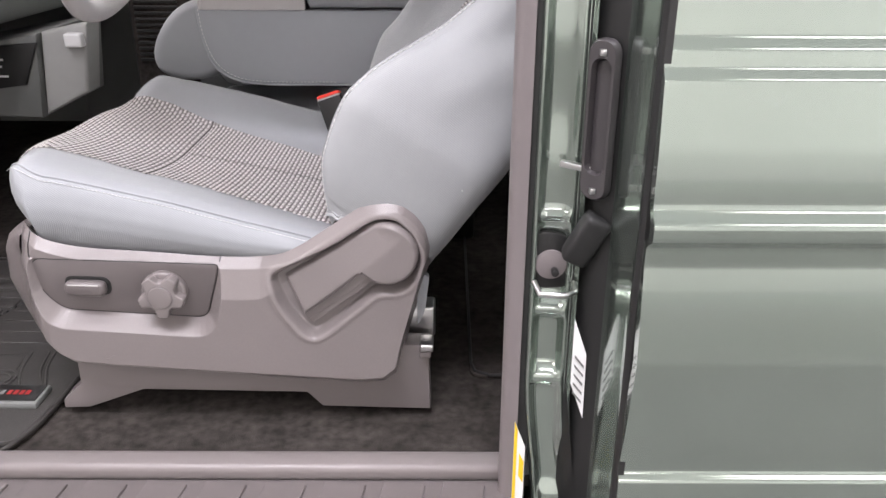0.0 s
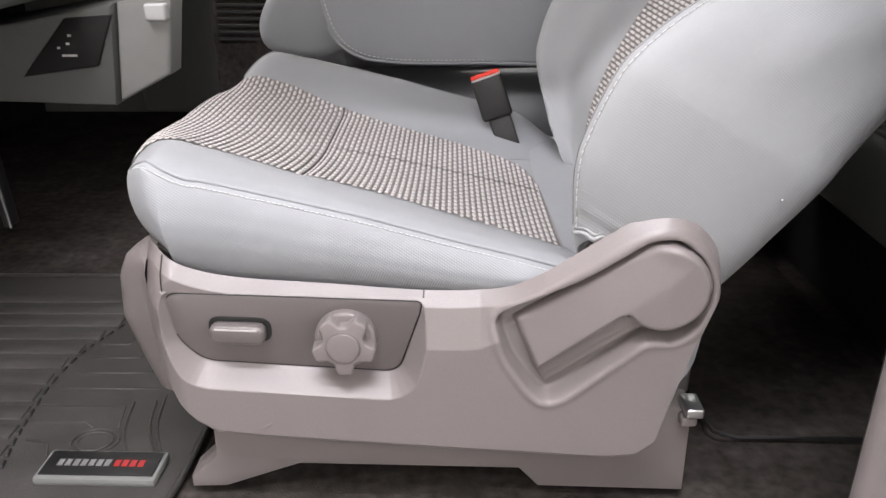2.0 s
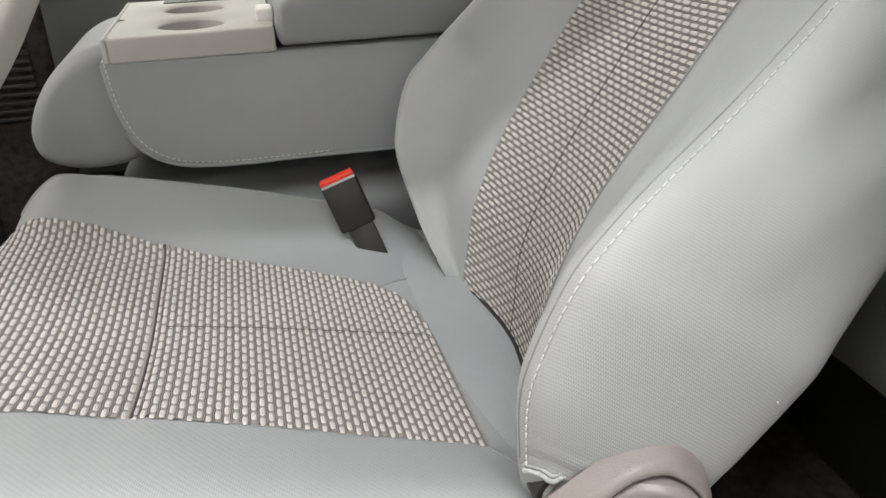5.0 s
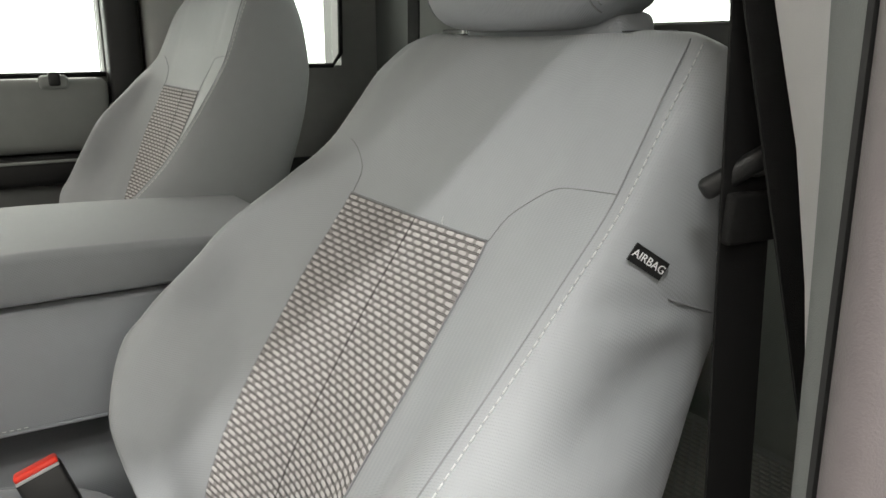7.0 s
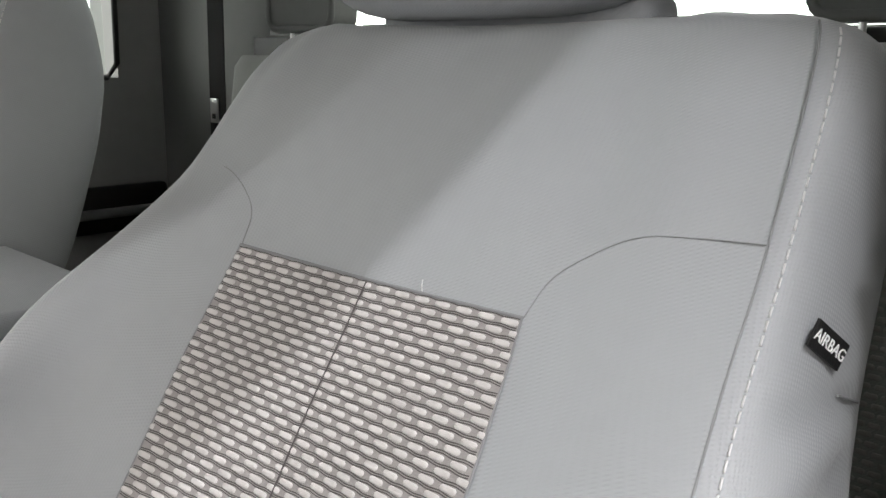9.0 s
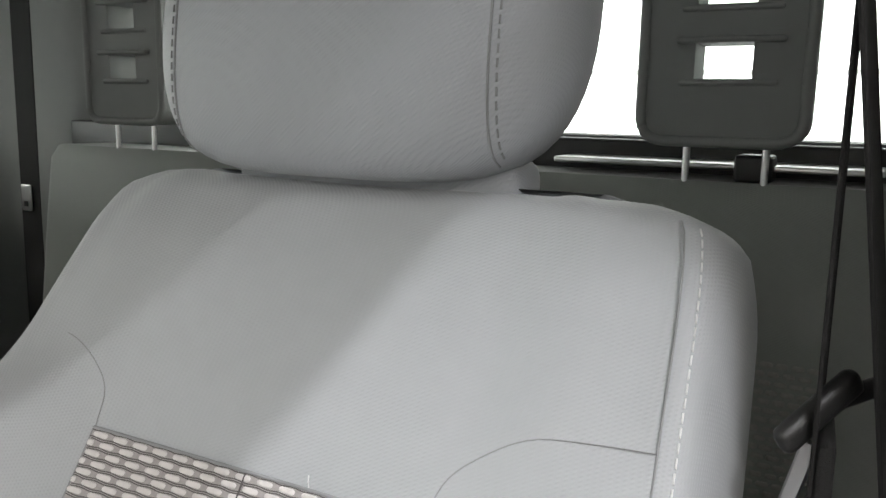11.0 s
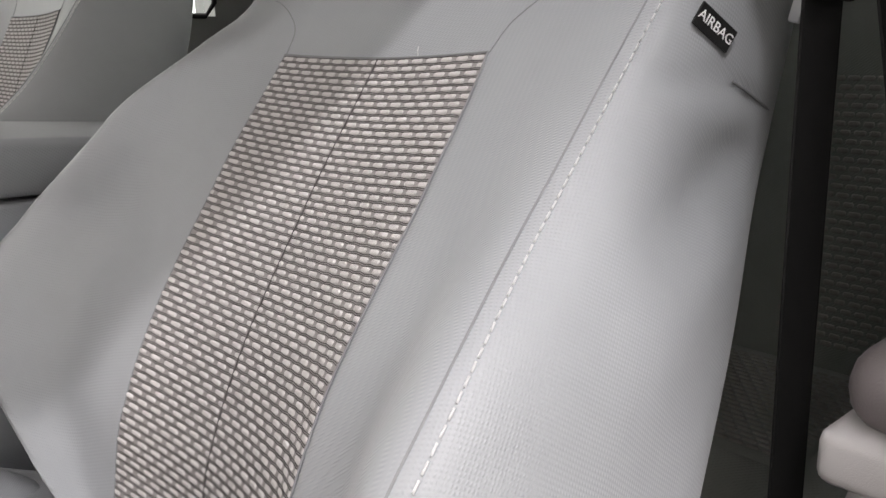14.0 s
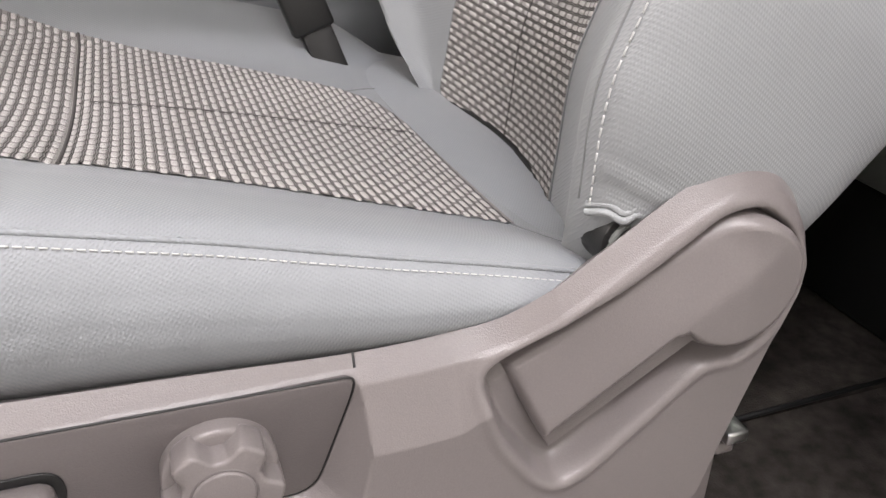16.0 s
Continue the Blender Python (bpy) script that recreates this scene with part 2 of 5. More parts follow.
def smooth01(x):
    x = np.clip(x, 0, 1)
    return x * x * (3 - 2 * x)


# ---- front seats ----
import functools

YC = 0.288          # middle plane of a seat
S_DIR, N_DIR, B_ORG = np.array((0.511, 0, 0.859)), np.array((-0.859, 0, 0.511)), np.array((0.415, 0, 0.225))


def cushion_front(y):
    """Front edge of the cushion's outline, bowed forwards in the middle."""
    a = np.abs(y - YC) / YC
    return -0.088 + 0.092 * a**2.6 + 0.006 * np.clip((a - 0.93) / 0.07, 0, 1) ** 2


def cushion_height(x, y):
    mid = np.interp(x, (-0.09, -0.05, 0.0, 0.05, 0.10, 0.2, 0.36, 0.42, 0.47), (0.310, 0.316, 0.309, 0.293, 0.276, 0.257, 0.221, 0.202, 0.19))
    a = np.abs(y - YC)
    z = mid + 0.030 * np.where(y < YC, np.clip(a / 0.2, 0, 1) ** 1.6, smooth01((a - 0.14) / 0.13)) * np.interp(x, (0.12, 0.36), (1.0, 0.35))
    edge = np.interp(x, (-0.06, -0.004, 0.033, 0.107, 0.183, 0.262, 0.324, 0.37, 0.41, 0.46), (0.352, 0.351, 0.336, 0.319, 0.301, 0.279, 0.263, 0.250, 0.230, 0.205))
    k = smooth01((a - 0.185) / 0.09)
    z = z + (edge - z) * k
    d = np.minimum(y, 2 * YC - y)
    z = z - 0.007 * np.clip(1 - d / 0.022, 0, 1) ** 2.2
    e = x - cushion_front(y)
    z = z - (0.045 - 0.030 * k) * np.clip(1 - e / 0.055, 0, 1) ** 2.4
    # rounded rear end, and the cut-away far rear corner beside the buckle
    z = z - 0.09 * smooth01((x - 0.430) / 0.024) - 0.007 * smooth01((x - 0.405) / 0.025)
    lim = y - np.interp(x, (0.10, 0.2, 0.265, 0.31, 0.345, 0.38, 0.405, 0.44), (0.60, 0.60, 0.60, 0.585, 0.56, 0.53, 0.51, 0.50))
    z = z - 0.030 * smooth01(lim / 0.09) - 0.09 * smooth01((lim - 0.07) / 0.05)
    # shallow creases across the front, and the pull of the cross seam
    z = z - 0.003 * np.exp(-(((x - 0.112) / 0.006) ** 2)) * (a < 0.17)
    return z


def cushion_foot(x):
    return np.interp(x, (-0.09, -0.01, 0.004, 0.06, 0.18, 0.27, 0.305, 0.346, 0.40, 0.47), (0.225, 0.232, 0.222, 0.212, 0.204, 0.199, 0.203, 0.215, 0.22, 0.2))


YB = 0.279          # middle of the backrest's outline
S_KEY = (-0.07, -0.02, 0.030, 0.10, 0.165, 0.202, 0.30, 0.40, 0.467, 0.54, 0.585, 0.604, 0.614)


def glide(s, v):
    """Smooth value of the keys v at height s."""
    x, v = np.array(S_KEY), np.array(v, float)
    d = np.diff(v) / np.diff(x)
    m = np.r_[d[0], [0.0 if a * b <= 0 else 2 * a * b / (a + b) for a, b in zip(d[:-1], d[1:])], d[-1]]
    s = min(max(s, x[0]), x[-1])
    i = min(max(int(np.searchsorted(x, s, "right")) - 1, 0), len(x) - 2)
    h = x[i + 1] - x[i]
    t = (s - x[i]) / h
    return float((1 + 2 * t) * (1 - t) ** 2 * v[i] + t * (1 - t) ** 2 * h * m[i] + t * t * (3 - 2 * t) * v[i + 1] + t * t * (t - 1) * h * m[i + 1])


def back_keys(s):
    f = lambda v: glide(s, v)
    return dict(
        nb=f((-0.02, 0.02, 0.066, 0.106, 0.115, 0.106, 0.052, 0.019, 0.005, 0.001, -0.006, -0.020, -0.045)),
        nbf=f((-0.06, -0.022, 0.037, 0.093, 0.104, 0.096, 0.086, 0.041, 0.008, 0.001, -0.014, -0.020, -0.045)),
        out=f((0.0, 0.0, 0.012, 0.012, 0.014, 0.016, -0.004, -0.004, 0.004, -0.002, 0.002, 0.0, 0.0)),
        dish=f((0.016, 0.016, 0.016, 0.016, 0.015, 0.014, 0.009, 0.002, 0.0, 0.0, 0.0, 0.0, 0.0)),
        yk=f((0.07, 0.035, 0.006, -0.004, -0.006, -0.001, 0.037, 0.052, 0.056, 0.059, 0.065, 0.095, 0.13)),
        yo=f((0.08, 0.03, -0.008, -0.020, -0.022, -0.015, 0.008, 0.029, 0.034, 0.035, 0.043, 0.080, 0.12)),
        nr=f((-0.07, -0.082, -0.085, -0.090, -0.098, -0.103, -0.122, -0.130, -0.124, -0.096, -0.070, -0.062, -0.055)),
        q=f((0.2, 0.2, 0.2, 0.2, 0.2, 0.22, 0.35, 0.45, 0.45, 0.5, 0.5, 0.5, 0.5)),
        slim=f((0.12, 0.12, 0.105, 0.056, 0.034, 0.029, 0.022, 0.008, 0.0, 0.0, 0.0, 0.0, 0.0)),
        nc=f((-0.075, -0.053, -0.031, -0.001, 0.009, 0.011, 0.009, 0.003, 0.0, 0.0, -0.006, -0.020, -0.045)),
    )


@functools.lru_cache(None)
def back_section(s, n=88):
    k = back_keys(s)
    yk, yo, nr, nc = k["yk"], k["yo"], k["nr"], k["nc"]
    ie = 0.178

    def half(nb):
        """From the middle of the rear round one side to the middle of the front."""
        return [
            (YC, nr - 0.004), (yo + 0.10, nr), (yo + 0.03, nr + 0.004), (yo + 0.006, nr + 0.022), (yo - 0.002 + 0.4 * (k["q"] - 0.2) * (yk - yo), 0.55 * nr + 0.45 * nb), (yo + k["q"] * (yk - yo), 0.12 * nr + 0.88 * nb),
            (yk, nb), (yk + 0.018, nb + 0.001), (0.5 * yk + 0.5 * ie, 0.45 * nb + 0.55 * nc + 0.004), (ie - 0.022, nc + k["dish"] + 0.10 * (nb - nc)), (ie, nc + k["dish"]), (YC - 0.05, nc + 0.25 * k["dish"] - 0.003), (YC, nc - 0.004),
        ]

    near, far, crest = half(k["nb"]), [], 2 * YB - yk - k["slim"] + k["out"]
    for i, (y, m) in enumerate(half(k["nbf"])[-2::-1]):
        if i < 3:
            far.append((2 * YC - y, m))
        elif i == 3:
            far.append((min(2 * YC - y, 0.45 * 0.42 + 0.55 * crest), m))
        elif i == 4:
            far.append((crest - min(0.018, 0.4 * (crest - far[3][0])), m))
        else:
            far.append((2 * YB - y - k["slim"] + k["out"], m))
    p = spline(near + far[:-1] + [(YC + 0.001, nr - 0.004)], n)
    return p


def back_front(s, y):
    """Depth of the backrest's front at (s, y)."""
    p = back_section(round(float(s), 5))
    i = int(np.argmax(p[:, 1][: len(p) // 2]))
    q = p[i : len(p) - i]
    order = np.argsort(q[:, 0])
    return float(np.interp(y, q[order, 0], q[order, 1]))


def back_point(s, y, n):
    return B_ORG + s * S_DIR + n * N_DIR + np.array((0, y, 0))


def weave(place, us, vs, du, dv, lu=1.0, lv=1.0, edge=None):
    """Raised pale tufts in staggered rows: place(u, v) gives the point, rows run along u."""
    verts, faces = [], []
    half = 0.37 * du * lu
    for j, v in enumerate(vs):
        off = 0.5 * du * (j % 2)
        for u in us:
            u0, cut = u + off, 1.0
            if edge:
                l, r = max(u0 - half, edge(v)[0]), min(u0 + half, edge(v)[1])
                if r - l < 0.003:
                    continue
                u0, cut = (l + r) / 2, (r - l) / (2 * half)
            p = place(u0, v)
            if p is None:
                continue
            pu, pv = place(u0 + 0.002, v), place(u0, v + 0.002)
            if pu is None or pv is None:
                continue
            a, b = (pu - p) / np.linalg.norm(pu - p), (pv - p) / np.linalg.norm(pv - p)
            nn = np.cross(b, a)
            nn /= np.linalg.norm(nn)
            j0 = len(verts)
            w = 1 + 0.10 * random.uniform(-1, 1)
            for lift, k in ((-0.0006, 1.0), (0.0004, 0.88), (0.0007, 0.5)):
                for cu, cv in ((-0.41, -0.15), (-0.31, -0.31), (0.31, -0.31), (0.41, -0.15), (0.41, 0.15), (0.31, 0.31), (-0.31, 0.31), (-0.41, 0.15)):
                    verts.append(p + a * cu * du * k * (w if cut == 1.0 else cut) * lu + b * cv * dv * k * lv + nn * lift)
            for r0 in (0, 8):
                faces += [(j0 + r0 + i, j0 + r0 + (i + 1) % 8, j0 + r0 + 8 + (i + 1) % 8, j0 + r0 + 8 + i) for i in range(8)]
            faces.append(tuple(j0 + 16 + i for i in range(8)))
    return verts, faces


def weave_ridges(place, u0, u1, vs, steps, w=0.0009):
    """Pairs of fine dark cords between the rows of tufts, winding round them."""
    verts, faces = [], []
    for j, (v, sg) in enumerate((v, sg) for v in vs for sg in (-1, 1)):
        bend = 0.00035 * (1 if (j // 2 + (sg > 0)) % 2 else -1) * sg
        line = [place(u, v + sg * 0.0006 + bend * math.cos(2 * math.pi * (u - u0) / 0.0160)) for u in np.linspace(u0, u1, steps)]
        line = [p for p in line if p is not None]
        if len(line) > 2:
            tv, tf = tube(line, w, 4, False)
            faces += [tuple(i + len(verts) for i in f) for f in tf]
            verts += tv
    return verts, faces


def stitches(name, pts, length, gap, r, material, parent, label=""):
    """A row of separate thread stitches along pts."""
    p = np.array(pts, float)
    d = np.r_[0, np.cumsum(np.linalg.norm(np.diff(p, axis=0), axis=1))]
    verts, faces = [], []
    s = 0.0
    while s + length < d[-1]:
        q = np.array([[np.interp(t, d, p[:, i]) for i in range(3)] for t in np.linspace(s, s + length, 4)])
        v, f = tube(q, r, 5)
        faces += [tuple(i + len(verts) for i in g) for g in f]
        verts += v
        s += length + gap
    return mesh_part(name, verts, faces, material, parent, label)


def front_seat(seat, tilt=0.0, slack=1.0):
    # cushion
    cols, rows_x = 65, 70
    fr = np.r_[0.22 * (1 - np.cos(np.linspace(0, math.pi / 2, 26)[:-1])), np.linspace(0.22, 1, rows_x - 25)]
    f = 0.5 - 0.5 * np.cos(np.linspace(0, math.pi, cols))
    ys = 2 * YC * (0.35 * np.linspace(0, 1, cols) + 0.65 * f)
    verts = []
    for k in fr:
        for y in ys:
            xf = float(cushion_front(y))
            x = xf + (0.46 - xf) * k
            verts.append((x, y, float(cushion_height(x, y))))
    faces = grid_faces(rows_x, cols)
    edge = [i * cols for i in range(rows_x - 1, -1, -1)] + list(range(1, cols)) + [i * cols + cols - 1 for i in range(1, rows_x)]
    loop = edge
    for k, out in [(q, float(np.interp(q, (0, 0.12, 0.28, 0.45, 0.6, 0.75, 0.88, 1.0), (0, 0.007, 0.0115, 0.0105, 0.005, -0.004, -0.016, -0.030)))) for q in np.linspace(0.06, 1.0, 18)]:
        nxt = []
        for i in edge:
            x, y, z = verts[i]
            zb = float(cushion_foot(x))
            dy = -1 if y < YC else 1
            side = min(1.0, abs(y - YC) / (0.9 * YC)) ** 3
            nxt.append(len(verts))
            tuck = 0.020 * k * k
            # slanting creases in the side cloth
            zz = z + (zb - z) * k
            for cx, sl, am in ((0.062, 0.8, 0.0016), (0.088, 1.1, 0.0013), (0.120, 0.9, 0.0010), (0.205, 1.4, 0.0010)):
                out_c = am * math.exp(-(((x - cx - sl * (zz - 0.27)) / 0.006) ** 2)) * math.exp(-(((zz - 0.272) / 0.022) ** 2))
                dy *= 1.0 if side < 0.5 else 1 - out_c / max(abs(out), 0.004)
            verts.append((x + (tuck if x < cushion_front(y) + 0.004 else 0), y + dy * out * side, z + (zb - z) * k))
        faces += [(loop[i], loop[i + 1], nxt[i + 1], nxt[i]) for i in range(len(edge) - 1)]
        loop = nxt
    faces.append(tuple(loop))
    cushion = mesh_part("cushion", verts, faces, M_CLOTH, seat, "grey cloth seat cushion", sharp=60)

    # woven centre of the cushion
    def ins_lo(x):
        return np.interp(x, (-0.09, -0.06, -0.037, 0.0, 0.046, 0.11, 0.17, 0.27, 0.37), (0.125, 0.108, 0.098, 0.104, 0.118, 0.120, 0.114, 0.106, 0.100))

    def ins_hi(x):
        return np.interp(x, (-0.09, -0.06, -0.03, 0.04, 0.115, 0.187, 0.259, 0.328, 0.352, 0.364, 0.372, 0.3755, 0.377, 0.3775), (0.50, 0.485, 0.478, 0.478, 0.460, 0.437, 0.422, 0.398, 0.378, 0.355, 0.32, 0.265, 0.19, 0.10))

    def on_cushion(u, v, lift=0.0015):
        if v < cushion_front(u) + 0.003 or v > 0.377 or u < ins_lo(v) - 0.001 or u > ins_hi(v) + 0.001:
            return None
        return np.array((v, u, float(cushion_height(v, u)) + lift))

    gx = np.r_[np.linspace(0, 0.2, 16)[:-1] ** 1.0, np.linspace(0.2, 0.93, 56)[:-1], 0.93 + 0.07 * np.sin(np.linspace(0, math.pi / 2, 12))]
    vv, gc = [], 41
    for k in gx:
        x = -0.08 + 0.4574 * k
        lo, hi = float(ins_lo(x)), float(ins_hi(x))
        for y in np.linspace(lo, hi, gc):
            xx = max(x, float(cushion_front(y)) + 0.004)
            vv.append((xx, y, float(cushion_height(xx, y)) + 0.0014))
    mesh_part("cushion_insert", vv, grid_faces(len(gx), gc), M_WEAVE, cushion, "woven brown-grey cushion centre panel")
    rows = np.arange(-0.078, 0.376, 0.0064)
    tv, tf = weave(on_cushion, np.arange(0.085, 0.54, 0.0160), rows, 0.0160, 0.0064, 0.96, 0.98, lambda v: (float(ins_lo(v)), float(ins_hi(v))))
    tagged(mesh_part("woven_relief", tv, tf, M_TUFT, cushion, "pale raised weave"), kind="stuff")
    tv, tf = weave_ridges(lambda u, v: on_cushion(u, v, 0.0015), 0.085, 0.54, rows + 0.0032, 190, 0.00034)
    tagged(mesh_part("cord_relief", tv, tf, M_CORD, cushion, "dark weave lines"), kind="stuff")
    # cross seam and middle seam
    tube_part("cross_seam", [(0.112, y, float(cushion_height(0.112, y)) + 0.0022) for y in np.linspace(0.121, 0.46, 30)], 0.0013, M_CORD, cushion)
    tube_part("middle_seam", [(x, YC, float(cushion_height(x, YC)) + 0.0018) for x in np.linspace(0.115, 0.37, 24)], 0.0007, M_CORD, cushion)
    for ya, xa, yb, xb in ((0.392, 0.335, 0.44, 0.40), (0.10, 0.374, 0.06, 0.402)):
        tube_part("corner_seam", [(xa + (xb - xa) * q, ya + (yb - ya) * q, float(cushion_height(xa + (xb - xa) * q, ya + (yb - ya) * q)) + 0.0002) for q in np.linspace(0, 1, 12)], 0.0006, M_SEAM, cushion)
    # welt and stitching along the outer edge
    for name, inset, drop, far in (("edge_welt", 0.004, 0.003, False), ("edge_welt", 0.004, 0.003, True)):
        line = []
        for x, y in spline([(q, inset) for q in np.linspace(0.40, 0.05, 12)] + [(0.028, 0.0055), (0.008, 0.013), (-0.012, 0.029), (-0.028, 0.049), (-0.037, 0.064)], 80):
            y = 2 * YC - y if far else y
            line.append((x, y, float(cushion_height(x, y)) + 0.0004))
        tube_part(name, line, 0.0016, M_CLOTH, cushion)
        if not far:
            stitches("edge_stitching", [(x - 0.005 * float(smooth01((0.03 - x) / 0.06)), y - 0.0056 * float(smooth01((x + 0.06) / 0.06)), z - 0.0040) for x, y, z in line[:76]], 0.0034, 0.0013, 0.00042, M_STITCH, cushion, "pale edge stitching")

    # backrest
    ss = np.r_[np.linspace(-0.07, 0.54, 140), 0.614 - 0.074 * (1 - np.sin(np.linspace(0.08, math.pi / 2, 12)))]
    m = 88
    verts = []
    for s in ss:
        sec = back_section(round(float(s), 5))
        for y, n in sec:
            side = smooth01((0.06 - y) / 0.05) if n < back_keys(float(s))["nb"] - 0.01 else 0
            # slack cloth under the label: a tight crease, a bulge below it, and a broad hollow running down and forwards
            fade = smooth01((0.045 - n) / 0.04) * smooth01((n + 0.105) / 0.05)
            s1 = float(np.interp(n, (-0.10, -0.04, -0.006, 0.025), (0.430, 0.418, 0.399, 0.382)))
            s2 = float(np.interp(n, (-0.10, -0.092, -0.061, -0.036, -0.011, 0.03), (0.418, 0.411, 0.380, 0.354, 0.323, 0.28)))
            pull = 0.0065 * math.exp(-(((s - s1) / 0.0050) ** 2)) + 0.0125 * math.exp(-(((s - s2) / 0.022) ** 2)) * smooth01((0.02 - n) / 0.06)
            puff = 0.0055 * math.exp(-(((s - s1 + 0.017) / 0.010) ** 2)) + 0.005 * math.exp(-(((s - s2 + 0.055) / 0.03) ** 2))
            pull, puff = slack * fade * pull, slack * fade * puff
            # gathers of the cloth above the hinge
            ga = 0.0013 * math.exp(-(((s - 0.045) / 0.014) ** 2)) * smooth01((0.075 - y) / 0.04)
            gather = ga * (math.sin(s * 420 + 26 * n) + 0.7 * math.sin(n * 170 + 3.0))
            y = y + side * (pull - puff) + gather
            verts.append(back_point(s, y, n))
    faces = grid_faces(len(ss), m, True) + [tuple(range(m)), tuple((len(ss) - 1) * m + i for i in range(m))]
    back = mesh_part("backrest", verts, faces, M_CLOTH_SIDE, seat, "grey cloth backrest with side bolsters", sharp=70)

    top_s = 0.410

    def ins_edges(v):
        """Near and far edge of the woven panel at height v."""
        return float(np.interp(v, (0.05, 0.13, 0.2, 0.25, 0.30, 0.35, 0.41), (0.150, 0.147, 0.149, 0.152, 0.156, 0.163, 0.172))), float(np.interp(v, (0.0, 0.1, 0.2, 0.27, 0.33, 0.41), (0.407, 0.396, 0.396, 0.399, 0.404, 0.410)))

    def on_back(u, v, lift=0.0015):
        return back_point(v, u, back_front(v, u) + lift)

    rows = np.arange(top_s - 0.0036, -0.03, -0.0058)
    vv = [on_back(y, s) for s in np.linspace(-0.035, top_s, 60) for y in np.linspace(*ins_edges(s), 25)]
    mesh_part("backrest_insert", vv, grid_faces(60, 25), M_WEAVE, back, "woven brown-grey backrest centre panel")
    table, span = {}, np.linspace(0.14, 0.42, 29)

    def quick(u, v, lift=0.0015):
        lo, hi = ins_edges(v)
        if not lo - 0.004 < u < hi + 0.004 or v > top_s:
            return None
        key = round(v, 3)
        if key not in table:
            table[key] = [back_front(key, t) for t in span]
        return back_point(v, u, float(np.interp(u, span, table[key])) + lift)

    tv, tf = weave(quick, np.arange(0.130, 0.43, 0.0160), rows, 0.0160, 0.0058, 0.92, 1.0, ins_edges)
    tagged(mesh_part("woven_relief", tv, tf, M_TUFT, back, "pale raised weave"), kind="stuff")
    tv, tf = weave_ridges(lambda u, v: quick(u, v, 0.0015) if ins_edges(v)[0] < u < ins_edges(v)[1] else None, 0.143, 0.415, rows + 0.0029, 150, 0.00042)
    tagged(mesh_part("cord_relief", tv, tf, M_CORD, back, "dark weave lines"), kind="stuff")
    tube_part("middle_seam", [on_back(0.289, s, 0.0020) for s in np.linspace(0, top_s - 0.001, 40)], 0.0006, M_CORD, back)
    for side in (0, 1):
        tube_part("insert_seam", [on_back(ins_edges(s)[side], s, 0.0012) for s in np.linspace(-0.03, top_s, 40)], 0.0007, M_SEAM, back)
    tube_part("insert_seam", [on_back(y, top_s, 0.0012) for y in np.linspace(*ins_edges(top_s), 16)], 0.0011, M_SEAM, back)
    # curved seams over the bolsters
    for flip in (False, True):
        arc = spline(((0.172, 0.410), (0.165, 0.434), (0.148, 0.450), (0.125, 0.462), (0.095, 0.466), (0.064, 0.468)), 26)
        line = []
        for y, s in arc[:21] if flip else arc:
            yy = 0.582 - 1.0 * y if flip else y
            line.append(back_point(s, yy, back_front(float(s), yy) + 0.0002))
        tube_part("bolster_seam", line, 0.00035, M_SEAM, back)
        crest, groove = [], []
        for s in np.linspace(0.32 if flip else 0.03, 0.588, 80):
            k = back_keys(float(s))
            y0 = k["yk"] if s < 0.56 else max(k["yk"], 0.058)
            sy = -1 if flip else 1
            yy = 2 * YB - y0 - k["slim"] if flip else y0
            crest.append(back_point(s, yy, k["nb"] + 0.0003))
            groove.append(back_point(s, yy + sy * 0.0085, back_front(float(s), yy + sy * 0.0085) + 0.0001))
        if not flip:
            stitches("bolster_stitching", crest, 0.0050, 0.0020, 0.00055, M_STITCH, back, "pale bolster stitching")
            tube_part("bolster_groove", groove, 0.0006, M_SEAM, back)

    # black tube added as the shade deep in the crease between cushion and backrest
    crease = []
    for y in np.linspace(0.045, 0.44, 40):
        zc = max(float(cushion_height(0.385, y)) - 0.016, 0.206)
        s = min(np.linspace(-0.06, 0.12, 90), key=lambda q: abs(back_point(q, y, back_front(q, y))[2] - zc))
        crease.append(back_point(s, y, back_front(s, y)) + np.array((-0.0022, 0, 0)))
    tube_part("crease_shade", crease, 0.0028, M_BLACK, back, "black strip standing in for shade in the crease")

    # head restraint
    HY, HZ, HX = 0.310, 0.864, 0.778

    def head_point(t, a):
        zz = math.copysign(abs(math.sin(t)) ** 0.8, math.sin(t))
        k = max(abs(math.cos(t)) ** 0.42, 0.02)
        z = HZ + 0.128 * zz
        ca, sa = math.cos(a), math.sin(a)
        px = math.copysign(abs(ca) ** 0.75, ca) * 0.062 * k
        py = math.copysign(abs(sa) ** 0.6, sa) * (0.165 - 0.006 * zz) * k
        return (HX + 0.16 * (z - HZ) + px, HY + py, z)

    hs = np.linspace(-math.pi / 2, math.pi / 2, 30)
    hv = [head_point(t, a) for t in hs for a in np.linspace(0, 2 * math.pi, 56, endpoint=False)]
    hf = grid_faces(30, 56, True) + [tuple(range(56)), tuple(29 * 56 + i for i in range(56))]
    head = mesh_part("head_restraint", hv, hf, M_CLOTH, seat, "rounded grey cloth head restraint", sharp=70)
    for sg in (-1, 1):
        seam, side = [], []
        for t in np.linspace(-1.45, 1.45, 60):
            zz = math.copysign(abs(math.sin(t)) ** 0.8, math.sin(t))
            half = (0.165 - 0.006 * zz) * max(abs(math.cos(t)) ** 0.42, 0.02)
            for off, line in ((0.122, seam), (0.1268, side)):
                if half > off + 0.004:
                    a = math.asin((off / half) ** (1 / 0.6))
